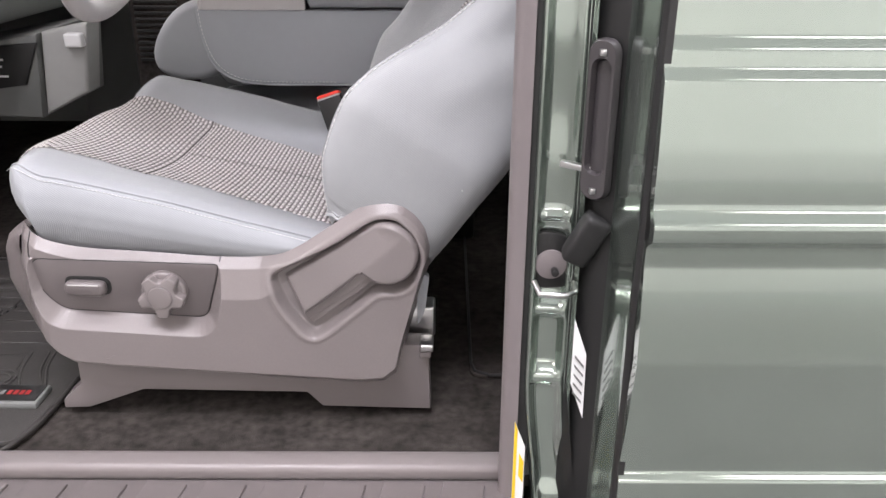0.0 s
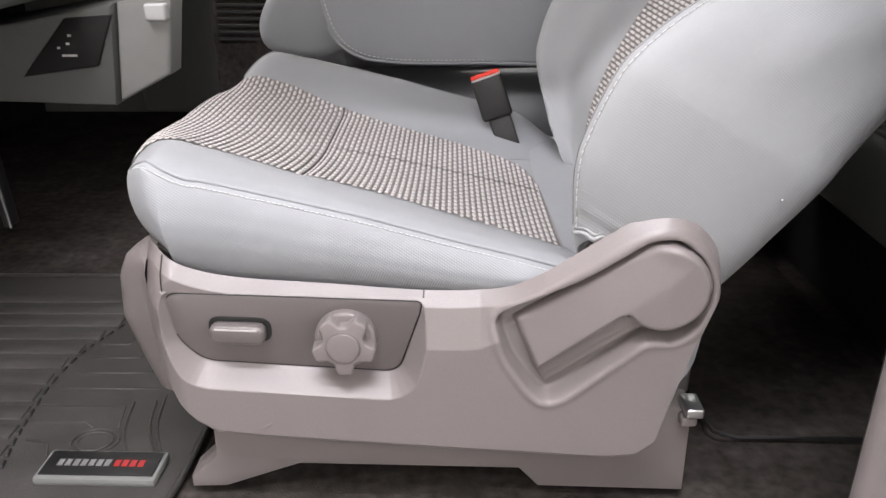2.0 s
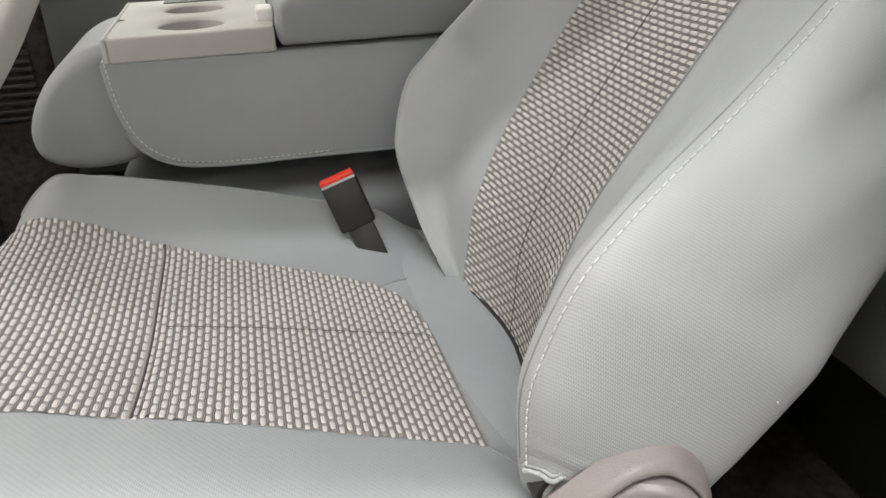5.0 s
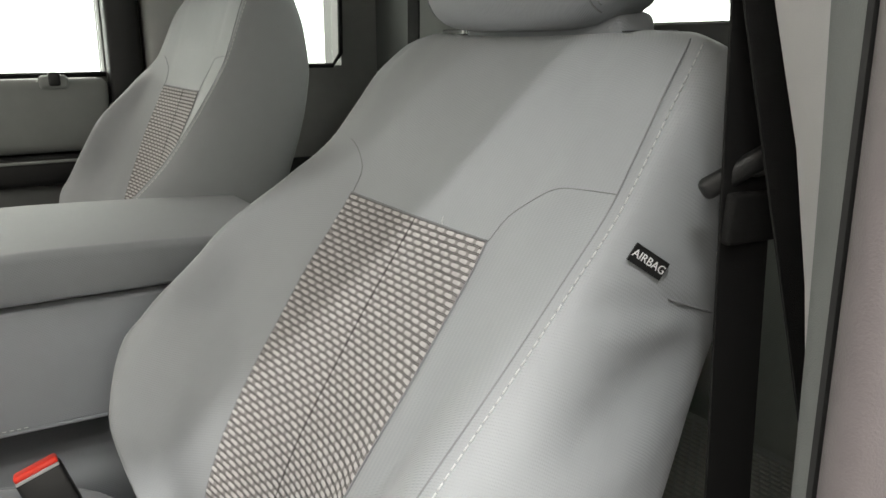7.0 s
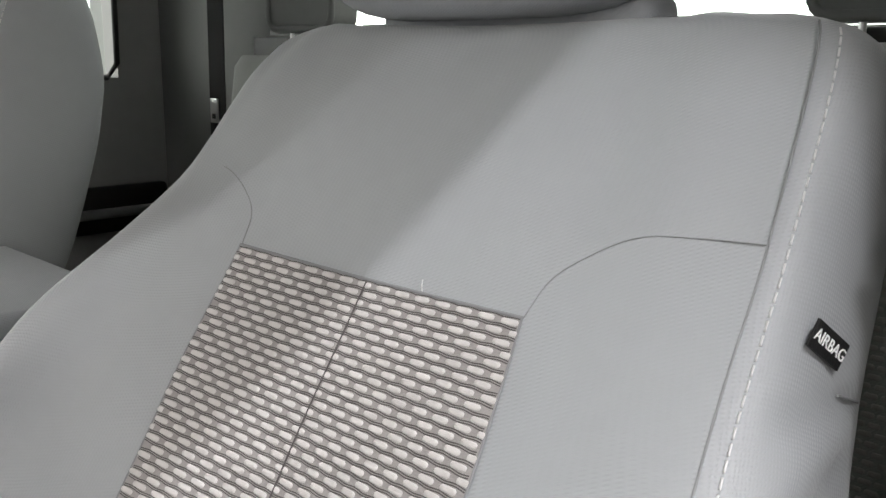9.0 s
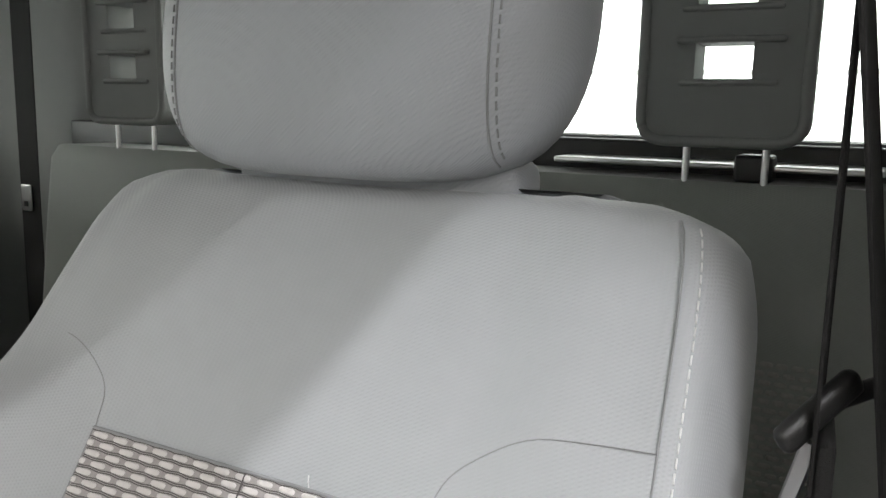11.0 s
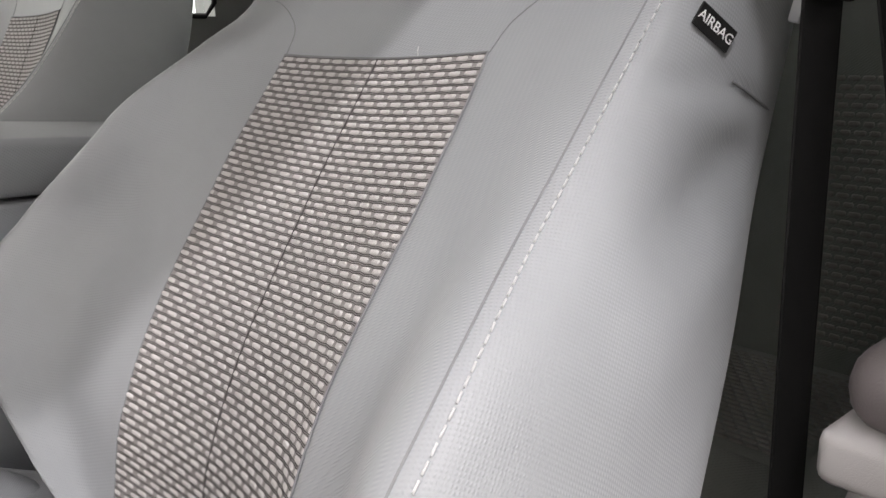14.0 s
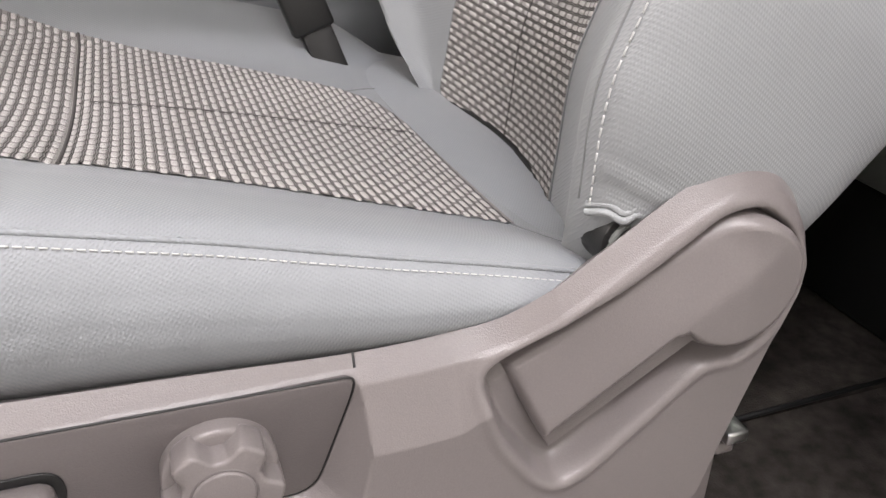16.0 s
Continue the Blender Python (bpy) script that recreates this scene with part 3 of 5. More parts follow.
                    line.append(np.array(head_point(t, math.pi + sg * a)) + np.array((-0.0003, 0, 0)))
        tube_part("head_restraint_seam", seam, 0.0008, M_SEAM, head)
        stitches("head_restraint_stitching", side, 0.005, 0.003, 0.0007, M_SEAM, head)
        tube_part("post", [(0.757, HY + sg * 0.07, 0.70), (0.766, HY + sg * 0.07, 0.78)], 0.006, M_STEEL, head)
    part("post_bracket", rbox(0.752, 0.80, HY - 0.128, HY + 0.10, 0.715, 0.752, 0.012), M_CLOTH, head, "narrow grey neck of the head restraint")
    if tilt:
        turn = Matrix.Translation(Vector(B_ORG)) @ Matrix.Rotation(radians(tilt), 4, "Y") @ Matrix.Translation(-Vector(B_ORG))
        back.matrix_basis = turn
        head.matrix_basis = turn
    return cushion, back


def arc_pts(cx, cz, r, a0, a1, n):
    return [(cx + r * math.cos(radians(a)), cz + r * math.sin(radians(a))) for a in np.linspace(a0, a1, n)]


def poly_dist(poly, x, z):
    """Signed distances of the points (x, z) to a closed polygon, negative inside."""
    p = np.array(poly, float)
    best, inside = np.full(x.shape, 1e9), np.zeros(x.shape, bool)
    for (ax, az), (bx, bz) in zip(p, np.roll(p, -1, axis=0)):
        dx, dz = bx - ax, bz - az
        t = np.clip(((x - ax) * dx + (z - az) * dz) / (dx * dx + dz * dz + 1e-12), 0, 1)
        best = np.minimum(best, np.hypot(x - ax - t * dx, z - az - t * dz))
        if az != bz:
            inside ^= ((az > z) != (bz > z)) & (x < ax + (z - az) / (bz - az) * dx)
    return np.where(inside, -best, best)


seat = thing("driver_seat", "grey cloth power driver seat with woven centre panels on the carpet", "seat", "front seats")
front_seat(seat)

# side cover of the seat base: a moulded shell with a sunken switch field and a pocket for the recliner lever
TOP = spline(((-0.022, 0.245), (-0.016, 0.263), (-0.004, 0.267), (0.0105, 0.260), (0.035, 0.250), (0.069, 0.243), (0.158, 0.2365), (0.247, 0.2305), (0.2925, 0.232), (0.318, 0.238), (0.342, 0.251), (0.380, 0.2765), (0.416, 0.300), (0.436, 0.3085), (0.450, 0.3105), (0.466, 0.3070), (0.482, 0.294), (0.493, 0.275), (0.500, 0.250)), 160)
TOP_X, TOP_Z = TOP[:, 0], TOP[:, 1]
BOT_X = (-0.022, -0.018, -0.008, 0.013, 0.028, 0.045, 0.09, 0.256, 0.410, 0.438, 0.454, 0.462, 0.472, 0.487, 0.500)
BOT_Z = (0.238, 0.190, 0.158, 0.116, 0.098, 0.087, 0.082, 0.070, 0.060, 0.063, 0.076, 0.112, 0.150, 0.205, 0.248)
FIELD = round_poly([(0.0075, 0.2345), (0.2380, 0.2265), (0.2360, 0.2123), (0.2150, 0.1465), (0.034, 0.1585), (0.0121, 0.185)], 0.014, 6)
POCKET = round_poly([(0.300, 0.213), (0.313, 0.172), (0.336, 0.138), (0.351, 0.127), (0.368, 0.135), (0.436, 0.194), (0.460, 0.192), (0.480, 0.206), (0.490, 0.240), (0.479, 0.272), (0.457, 0.2905), (0.432, 0.2885), (0.380, 0.254)], 0.012, 5)


def cover_depth(x, z):
    """How far the moulding stands out at (x, z)."""
    zb, zt = np.interp(x, BOT_X, BOT_Z), np.interp(x, TOP_X, TOP_Z)
    top = (zt - z) / np.interp(x, (0.0, 0.30, 0.335, 0.44, 0.47, 0.508), (1.0, 1.0, 1.2, 1.15, 1.0, 1.2))
    low = np.minimum(np.minimum(z - zb, x + 0.030), 0.5005 - x)
    # sloping ledge along the top, then a face leaning out to a crease
    lip = np.interp(x, (0.29, 0.345), (0.010, 0.019))
    face = np.minimum(np.where(top < 0.012, lip + top, lip + 0.012 + 0.40 * (top - 0.012)), 0.036)
    out = face - 0.020 * np.clip(1 - low / 0.010, 0, 1) ** 2.4
    out = out - 0.05 * np.clip(1 - (x + 0.022) / 0.045, 0, 1) ** 2
    # sunken switch field with broad slanted sides
    f = poly_dist(FIELD, x, z)
    ledge = np.where((x > 0.004) & (x < 0.2385), np.minimum(0.0212, 0.010 + 0.9 * top), 1.0)
    base = np.interp(z, (0.15, 0.232), (0.0120, 0.0205))
    sunk = np.where(f > 0, base + 1.45 * f, base)
    out = np.where(z > np.interp(x, (0.0075, 0.238), (0.2325, 0.2245)), np.minimum(out, ledge), np.minimum(out, np.maximum(sunk, out - 0.0245)))
    # pocket of the recliner lever: a raised rim, a steep side, a flat floor
    g = poly_dist(POCKET, x, z)
    rim = np.where(top > 0.010, 0.0012 * np.exp(-(((g - 0.004) / 0.003) ** 2)), 0.0)
    floor_ = np.maximum(0.013, out - 0.020)
    k = smooth01((0.001 - g) / 0.0075)
    return out + rim + (floor_ - out) * k


cx = np.r_[np.linspace(-0.022, 0.0, 14)[:-1], np.linspace(0.0, 0.482, 400)[:-1], np.linspace(0.482, 0.500, 24)]
NV = 180
gz = []
for x in cx:
    zb, zt = float(np.interp(x, BOT_X, BOT_Z)), float(np.interp(x, TOP_X, TOP_Z))
    gz.append(zb + (zt - zb) * np.clip(0.5 - 0.5 * np.cos(np.linspace(0, math.pi, NV)) * 0.3 + 0.7 * (np.linspace(0, 1, NV) - 0.5), 0, 1))
gz = np.array(gz)
gx_ = np.repeat(cx[:, None], NV, 1)
gy = 0.002 - cover_depth(gx_, gz)
cover_verts = [tuple(v) for v in np.stack((gx_, gy, gz), -1).reshape(-1, 3)]
cover_faces = grid_faces(len(cx), NV)
back0 = len(cover_verts)
edge = [i * NV for i in range(len(cx))] + [len(cx) * NV - NV + j for j in range(1, NV)] + [i * NV + NV - 1 for i in range(len(cx) - 2, -1, -1)] + list(range(NV - 2, 0, -1))
cover_verts += [(cover_verts[i][0] + (0.012 if cover_verts[i][0] < 0 else 0), 0.030 - 0.022 * float(smooth01((cover_verts[i][0] - 0.20) / 0.08)), cover_verts[i][2] - 0.026) for i in edge]
cover_faces += [(edge[i], edge[(i + 1) % len(edge)], back0 + (i + 1) % len(edge), back0 + i) for i in range(len(edge))]
cover = mesh_part("side_cover", cover_verts, cover_faces, M_PLASTIC, seat, "grey moulded plastic seat side cover", sharp=48)

# rounded nose of the cover, turning in round the seat's front corner
nose_v, nose_z = [], np.linspace(0.095, 0.252, 24)
for z in nose_z:
    xf = float(np.interp(z, (0.082, 0.098, 0.116, 0.158, 0.19, 0.238, 0.262), (0.05, 0.028, 0.013, -0.008, -0.018, -0.022, -0.016)))
    xs = float(np.interp(z, (0.09, 0.138, 0.176, 0.220, 0.240, 0.252), (-0.031, -0.047, -0.058, -0.055, -0.046, -0.030)))
    nose_v += [(x, y, z) for x, y in spline(((xf + 0.006, 0.006), (xf - 0.001, 0.014), (0.55 * xf + 0.45 * xs, 0.024), (xs, 0.042), (xs - 0.002, 0.060), (xs + 0.012, 0.085)), 16)]
mesh_part("cover_nose", nose_v, grid_faces(24, 16) + [tuple(23 * 16 + i for i in range(16))], M_PLASTIC, cover, "rounded front corner of the cover")

PANEL = round_poly([(0.0085, 0.2318), (0.2368, 0.2238), (0.2350, 0.2123), (0.2140, 0.1478), (0.0345, 0.1597), (0.0132, 0.185)], 0.014, 6)


def leaning(bm):
    """Sets the lower part of the switch field back, as the panel leans."""
    for v in bm.verts:
        v.co.y += 0.0085 * min(max((0.232 - v.co.z) / 0.082, 0), 1)
    return bm


field = part("switch_panel", leaning(prism(PANEL, -0.0200, -0.006, "y", 0.0008)), M_PLASTIC_D, cover, "darker grey switch panel")
rim = [(x, -0.0190 + 0.0085 * min(max((0.232 - z) / 0.082, 0), 1), z) for x, z in round_poly([(0.0078, 0.2322), (0.2376, 0.2242), (0.2357, 0.2121), (0.2146, 0.1470), (0.0341, 0.1589), (0.0125, 0.1848)], 0.014, 6)]
tube_part("panel_gap", rim[2:-2], 0.0007, M_BLACK, cover, "dark gap round the switch panel")
for jx, lean in ((0.2385, 0.10), (0.0078, -0.06)):
    jz = np.linspace(0.2255 if jx > 0.1 else 0.233, float(np.interp(jx, TOP_X, TOP_Z)), 14)
    tube_part("cover_joint", [(jx + lean * (z - jz[0]), 0.0018 - float(cover_depth(np.array([jx + 0.001]), np.array([z]))[0]), z) for z in jz], 0.0007, M_BLACK, cover, "dark joint line in the cover")
slide = part("power_switch", leaning(shift(prism(round_poly([(-0.025, -0.010), (0.025, -0.010), (0.025, 0.010), (-0.025, 0.010)], 0.009, 6), -0.015, 0.0, "y", 0.005, 3), pose(0.0725, -0.0205, 0.1945, 0, 2, 0))), M_PLASTIC_D, field, "sliding power seat switch")
part("switch_bezel", leaning(shift(prism(round_poly([(-0.0285, -0.0132), (0.0285, -0.0132), (0.0285, 0.0132), (-0.0285, 0.0132)], 0.0118, 6), -0.0018, 0.0, "y", 0.001, 2), pose(0.0725, -0.0198, 0.1945, 0, 2, 0))), M_BLACK, field)
# pale strip that paints the highlight along the switch's upper edge
part("switch_highlight", leaning(shift(rbox(-0.019, 0.019, -0.0012, 0.0, -0.0010, 0.0010, 0.0006, 2), pose(0.0725, -0.0342, 0.2012, 0, 2, 0))), M_TRIM, slide, "pale strip for the highlight on the switch edge")


def star(cx_, cz_, tip, valley, n=100):
    """Five blunt tips with wide hollows between them."""
    out = []
    for a in np.linspace(0, 2 * math.pi, n, endpoint=False):
        k = 0.5 + 0.5 * math.cos(5 * (a + math.pi / 2))
        r = valley + (tip - valley) * float(smooth01(k * 1.25 - 0.05))
        out.append((cx_ + r * math.cos(a), cz_ + r * math.sin(a)))
    return out


def disc(r, n=56):
    return [(0.1685 + r * math.cos(a), 0.1890 + r * math.sin(a)) for a in np.linspace(0, 2 * math.pi, n, endpoint=False)]


knob = part("lumbar_knob", prism(star(0.1685, 0.1890, 0.0285, 0.0198), -0.0405, -0.022, "y", 0.0022, 3), M_PLASTIC, field, "scalloped round lumbar knob")
part("knob_ring", prism(disc(0.0275), -0.0275, -0.012, "y", 0.003, 3), M_PLASTIC, knob)
part("knob_groove", prism(disc(0.0158), -0.0408, -0.036, "y", 0.0003, 1), M_PLASTIC_D, knob)
part("knob_centre", prism(disc(0.0146), -0.0422, -0.036, "y", 0.0012, 3), M_PLASTIC, knob)


def sheared(bm):
    """Sets a shape back towards its front end, as the lever lies in its pocket."""
    for v in bm.verts:
        v.co.y += 0.016 * min(max((0.45 - v.co.x) / 0.13, 0), 1)
    return bm


# recliner lever: a blade whose upper face leans back from a crease that runs on across its round hub
LEV_R, LEV_T = 0.0392, 0.1360
lev_ts = np.r_[np.linspace(0.0004, 0.0136, 8)[:-1], np.linspace(0.0136, 0.0955, 30)[:-1], np.linspace(0.0955, 0.1, 14)[:-1], LEV_T - 0.036 * np.cos(np.linspace(0, math.pi / 2, 24))[:-1], LEV_T + LEV_R * np.sin(np.linspace(0, math.pi / 2 - 0.03, 26))]
LEV_N = 34
lev_v = []
for t_ in lev_ts:
    ring = math.sqrt(max(LEV_R ** 2 - (t_ - LEV_T) ** 2, 0.0))
    up = ring if t_ > 0.1402 else float(np.interp(t_, (0, 0.0136, 0.1402), (0.0, 0.0524, 0.0390)))
    lo = -ring if t_ > LEV_T - LEV_R else 0.0
    for w_ in 0.5 - 0.5 * np.cos(np.linspace(0, math.pi, LEV_N)):
        q = lo + (up - lo) * w_
        e = min(up - q, (t_ - 0.26 * q) * 0.96)
        if t_ < LEV_T - LEV_R + 0.003:
            e = min(e, q + 0.8 * max(t_ - 0.0925, 0))
        if q < 0 or t_ > 0.1402:
            e = min(e, LEV_R - math.hypot(t_ - LEV_T, q))
        lean = (0.20 + 0.10 * float(smooth01((t_ - 0.07) / 0.05))) * (1 - 0.8 * float(smooth01((t_ - 0.145) / 0.03)))
        y_ = -0.0432 + lean * 0.5 * (q - 0.004 + math.sqrt((q - 0.004) ** 2 + 0.0025 ** 2)) + 0.0055 * max(0.0, 1 - max(e, 0) / 0.005) ** 2
        x_, z_ = 0.3415 + 0.769 * t_ - 0.639 * q, 0.1590 + 0.639 * t_ + 0.769 * q
        lev_v.append((x_, y_ + 0.016 * min(max((0.45 - x_) / 0.13, 0), 1), z_))
lev_n = len(lev_ts)
lev_f = grid_faces(lev_n, LEV_N)
lev_edge = [i * LEV_N for i in range(lev_n)] + [lev_n * LEV_N - LEV_N + j for j in range(1, LEV_N)] + [i * LEV_N + LEV_N - 1 for i in range(lev_n - 2, -1, -1)] + list(range(LEV_N - 2, 0, -1))
lev_b = len(lev_v)
lev_v += [(lev_v[i][0], -0.010, lev_v[i][2]) for i in lev_edge]
lev_f += [(lev_edge[i], lev_edge[(i + 1) % len(lev_edge)], lev_b + (i + 1) % len(lev_edge), lev_b + i) for i in range(len(lev_edge))]
lever = mesh_part("recliner_lever", lev_v, lev_f, M_PLASTIC, cover, "grey recliner lever with a round hub", sharp=50)
part("pocket_rib", sheared(prism([(0.3405, 0.161), (0.419, 0.226), (0.427, 0.2145), (0.3465, 0.1505)], -0.0345, -0.012, "y", 0.001)), M_PLASTIC, lever)
part("pocket_rib", sheared(prism([(0.344, 0.156), (0.423, 0.220), (0.431, 0.209), (0.350, 0.1435)], -0.0315, -0.012, "y", 0.001)), M_PLASTIC, cover)
part("cover_scratch", shift(rbox(-0.006, 0.006, -0.0003, 0.0003, -0.0004, 0.0004, 0), pose(0.092, -0.0343, 0.101, 0, -30, 0)), M_SEAL, cover, "pale scuff on the plastic")

# feet of the seat frame, track and its bright end
foot_poly = [(0.0, 0.0), (0.0, 0.012), (0.028, 0.04), (0.030, 0.10), (0.497, 0.10), (0.499, 0.0), (0.352, 0.004), (0.332, 0.026), (0.112, 0.030), (0.035, 0.001)]
part("seat_riser", prism(foot_poly, 0.0, 0.035, "y", 0.003), M_PLASTIC, seat, "grey plastic riser cover")
part("seat_riser", shift(prism(foot_poly, 0.0, 0.035, "y", 0.003), Matrix.Translation((0, 0.50, 0))), M_PLASTIC, seat, "grey plastic riser cover")
part("seat_track", rbox(0.02, 0.505, 0.04, 0.075, 0.09, 0.135, 0.004), M_STEEL, seat, "steel seat track")
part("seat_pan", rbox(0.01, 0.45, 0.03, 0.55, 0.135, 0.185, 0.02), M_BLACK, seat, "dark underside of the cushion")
part("track_bolt", rbox(0.486, 0.503, -0.018, 0.012, 0.100, 0.110, 0.002), M_STEEL, seat, "bright track end")
part("track_bolt", rbox(0.484, 0.500, -0.012, 0.012, 0.086, 0.097, 0.003), M_PLASTIC, seat)
pivot = part("recliner_pivot", prism(arc_pts(0.396, 0.263, 0.019, 0, 345, 28), -0.004, 0.03, "y", 0.002), M_BLACK, seat, "dark hinge in the cloth gap")
tube_part("pivot_ring", [(0.396 + 0.013 * math.cos(a), -0.0045, 0.263 + 0.013 * math.sin(a)) for a in np.linspace(0, 2 * math.pi, 30)], 0.0022, M_TRIM_D, pivot)
hem = [(0.372, 0.006, 0.281), (0.380, -0.003, 0.2835), (0.387, -0.008, 0.280), (0.394, -0.009, 0.2835), (0.402, -0.010, 0.279), (0.410, -0.011, 0.281), (0.420, -0.010, 0.2895), (0.434, -0.008, 0.303)]
for r_, dz in ((0.0022, 0.0), (0.0019, 0.004), (0.0018, 0.008)):
    tube_part("gathered_hem", spline([(x + 0.2 * dz, y + 0.3 * dz + 0.001 * math.sin(900 * x + 80 * dz), z + dz) for x, y, z in hem], 40), r_, M_CLOTH_SIDE, seat, "gathered cloth hem above the hinge")
part("cloth_tail", prism(round_poly([(0.482, 0.205), (0.498, 0.20), (0.492, 0.15), (0.482, 0.128)], 0.006, 4), 0.0, 0.012, "y", 0.004), M_CLOTH, seat, "hanging end of the cover cloth")

# label sewn into the side seam
tag_o = np.array((0.6475, 0.0415, 0.602))
tag_r = np.array((0.673, 0.033, 0.584)) - tag_o
tag_d = np.array((0.639, 0.044, 0.589)) - tag_o
tag_o = tag_o - 0.12 * tag_r
tag_r, tag_d = 0.86 * tag_r, 0.80 * tag_d
tag_n = np.cross(tag_r, tag_d)
tag_n /= np.linalg.norm(tag_n)
if tag_n[1] > 0:
    tag_n = -tag_n
quad = [tag_o, tag_o + tag_r, tag_o + tag_r + tag_d, tag_o + tag_d]
tag_v = [q + tag_n * 0.0046 for q in quad] + [q + tag_n * 0.0032 for q in quad]
label = mesh_part("airbag_label", tag_v, [(0, 1, 2, 3), (7, 6, 5, 4), (0, 4, 5, 1), (1, 5, 6, 2), (2, 6, 7, 3), (3, 7, 4, 0)], M_BLACK, seat, "small black cloth label with white lettering", smooth=False)
tc = bpy.data.curves.new("lettering", "FONT")
tc.body, tc.size, tc.extrude, tc.align_x, tc.align_y = "AIRBAG", 0.0077, 0.0002, "CENTER", "CENTER"
txt = new("lettering", tc)
tc.materials.append(M_WHITE)
ex = Vector(tag_r).normalized()
ez = Vector(tag_n)
ey = ez.cross(ex).normalized()
mid = Vector(tag_o + 0.5 * tag_r + 0.5 * tag_d + tag_n * 0.0050)
txt.matrix_world = Matrix(((ex.x, ey.x, ez.x, mid.x), (ex.y, ey.y, ez.y, mid.y), (ex.z, ey.z, ez.z, mid.z), (0, 0, 0, 1)))
txt.parent = label
part("lint_speck", rbox(0.5367, 0.5382, -0.0228, -0.0212, 0.3217, 0.3232, 0.0005), M_STITCH, seat, "tiny white speck of lint on the cloth")
p0 = back_point(0.411, 0.245, back_front(0.411, 0.245) + 0.001)
tube_part("loose_thread", [p0, p0 + 0.003 * S_DIR + 0.002 * N_DIR, p0 + 0.0065 * S_DIR + 0.002 * N_DIR + np.array((0, 0.001, 0))], 0.0004, M_STITCH, seat, "loose pale thread end")
seam = []
for n in np.linspace(-0.046, -0.100, 14):
    s = float(np.interp(n, (-0.10, -0.04, -0.006), (0.430, 0.420, 0.402)))
    sec = back_section(s)[8:30]
    order = np.argsort(sec[:, 1])
    seam.append(back_point(s, float(np.interp(n, sec[order, 1], sec[order, 0])) + 0.0015, n))
tube_part("label_seam", seam, 0.0008, M_SEAM, seat)

passenger = thing("passenger_seat", "grey cloth passenger seat with woven centre panels", "seat", "front seats", at=(0.045, 0.885, 0.0))
passenger.scale = (1.12, 1.0, 1.05)
front_seat(passenger, -13.0, 0.0)
part("seat_base", rbox(0.0, 0.48, 0.03, 0.55, -0.0115, 0.215, 0.02), M_TRIM_D, passenger, "dark plastic seat base")


# ---- cab structure ----
def slab(name, x0, x1, y0, y1, z0, z1, mat, label="", r=0.0):
    ob = part(name, rbox(x0, x1, y0, y1, z0, z1, r), mat, None, "", True)
    return tagged(ob, label, "structure", kind="structure")


slab("floor", -0.95, 1.30, -0.085, 1.62, -0.06, -0.012, M_CARPET, "dark worn carpet on the cab floor")
slab("ceiling", -0.22, 1.30, -0.06, 1.58, 1.16, 1.20, M_HEADLINER, "grey cloth headliner")
slab("roof", -0.25, 1.34, -0.10, 1.62, 1.204, 1.23, M_PAINT, "dark green truck roof")


def wall_with_hole(name, axis, a0, a1, z0, z1, h0, h1, hz0, hz1, d0, d1, mat, label):
    """A wall with one window opening."""
    bm = bmesh.new()
    for p0, p1, q0, q1 in ((a0, a1, z0, hz0), (a0, a1, hz1, z1), (a0, h0, hz0, hz1), (h1, a1, hz0, hz1)):
        if axis == "x":
            rbox(p0, p1, d0, d1, q0, q1, 0, bm=bm)
        else:
            rbox(d0, d1, p0, p1, q0, q1, 0, bm=bm)
    return tagged(part(name, bm, mat), label, "wall", kind="structure")


wall_with_hole("wall_rear", "y", -0.12, 1.64, -0.06, 1.16, -0.035, 1.165, 0.755, 1.10, 1.222, 1.30, M_TRIM_D, "dark trim wall behind the rear bench with the rear window")
wall_with_hole("wall_passenger_rear", "x", 0.74, 1.222, -0.06, 1.16, 0.86, 1.125, 0.672, 1.06, 1.54, 1.64, M_QUARTER, "dark quarter panel with a small side window")
wall_with_hole("wall_passenger_front", "x", -0.95, 0.74, -0.06, 1.16, -0.45, 0.588, 0.660, 1.10, 1.60, 1.66, M_TRIM_D, "passenger door shell with its window opening")
slab("firewall", -1.0, -0.90, -0.12, 1.64, -0.06, 0.75, M_BLACK, "dark foot well wall")
slab("windscreen_cowl", -1.0, -0.60, -0.12, 1.64, 0.58, 0.66, M_BLACK, "dark dashboard top")

def window(name, x0, x1, y0, y1, z0, z1, label):
    w = thing(name, label, "window", kind="structure")
    pane = part("pane", rbox(x0, x1, y0, y1, z0, z1, 0), M_GLASS, w, "clear glass pane", smooth=False)
    pane.visible_shadow = False
    return w


window("window_1", 1.258, 1.262, -0.034, 1.164, 0.756, 1.099, "wide rear window of the cab")
window("window_2", 0.861, 1.124, 1.588, 1.592, 0.673, 1.059, "small fixed quarter window behind the passenger seat")
window("window_3", -0.449, 0.587, 1.628, 1.632, 0.661, 1.099, "raised passenger door window")

# frames round the windows
for nm, pts in (
    ("window_trim", [(0.86, 1.536, 0.672), (1.10, 1.536, 0.672), (1.122, 1.536, 0.70), (1.128, 1.536, 1.06)]),
    ("window_trim", [(-0.45, 1.596, 0.660), (0.588, 1.596, 0.660)]),
):
    v, f = tube(pts, 0.006, 6)
    tagged(mesh_part(nm, v, f, M_RUBBER, None), "black rubber seal round a side window", "trim", kind="structure")
slab("door_pillar", 0.59, 0.66, 1.545, 1.60, 0.30, 1.16, M_BLACK, "black pillar edge beside the passenger window", 0.01)
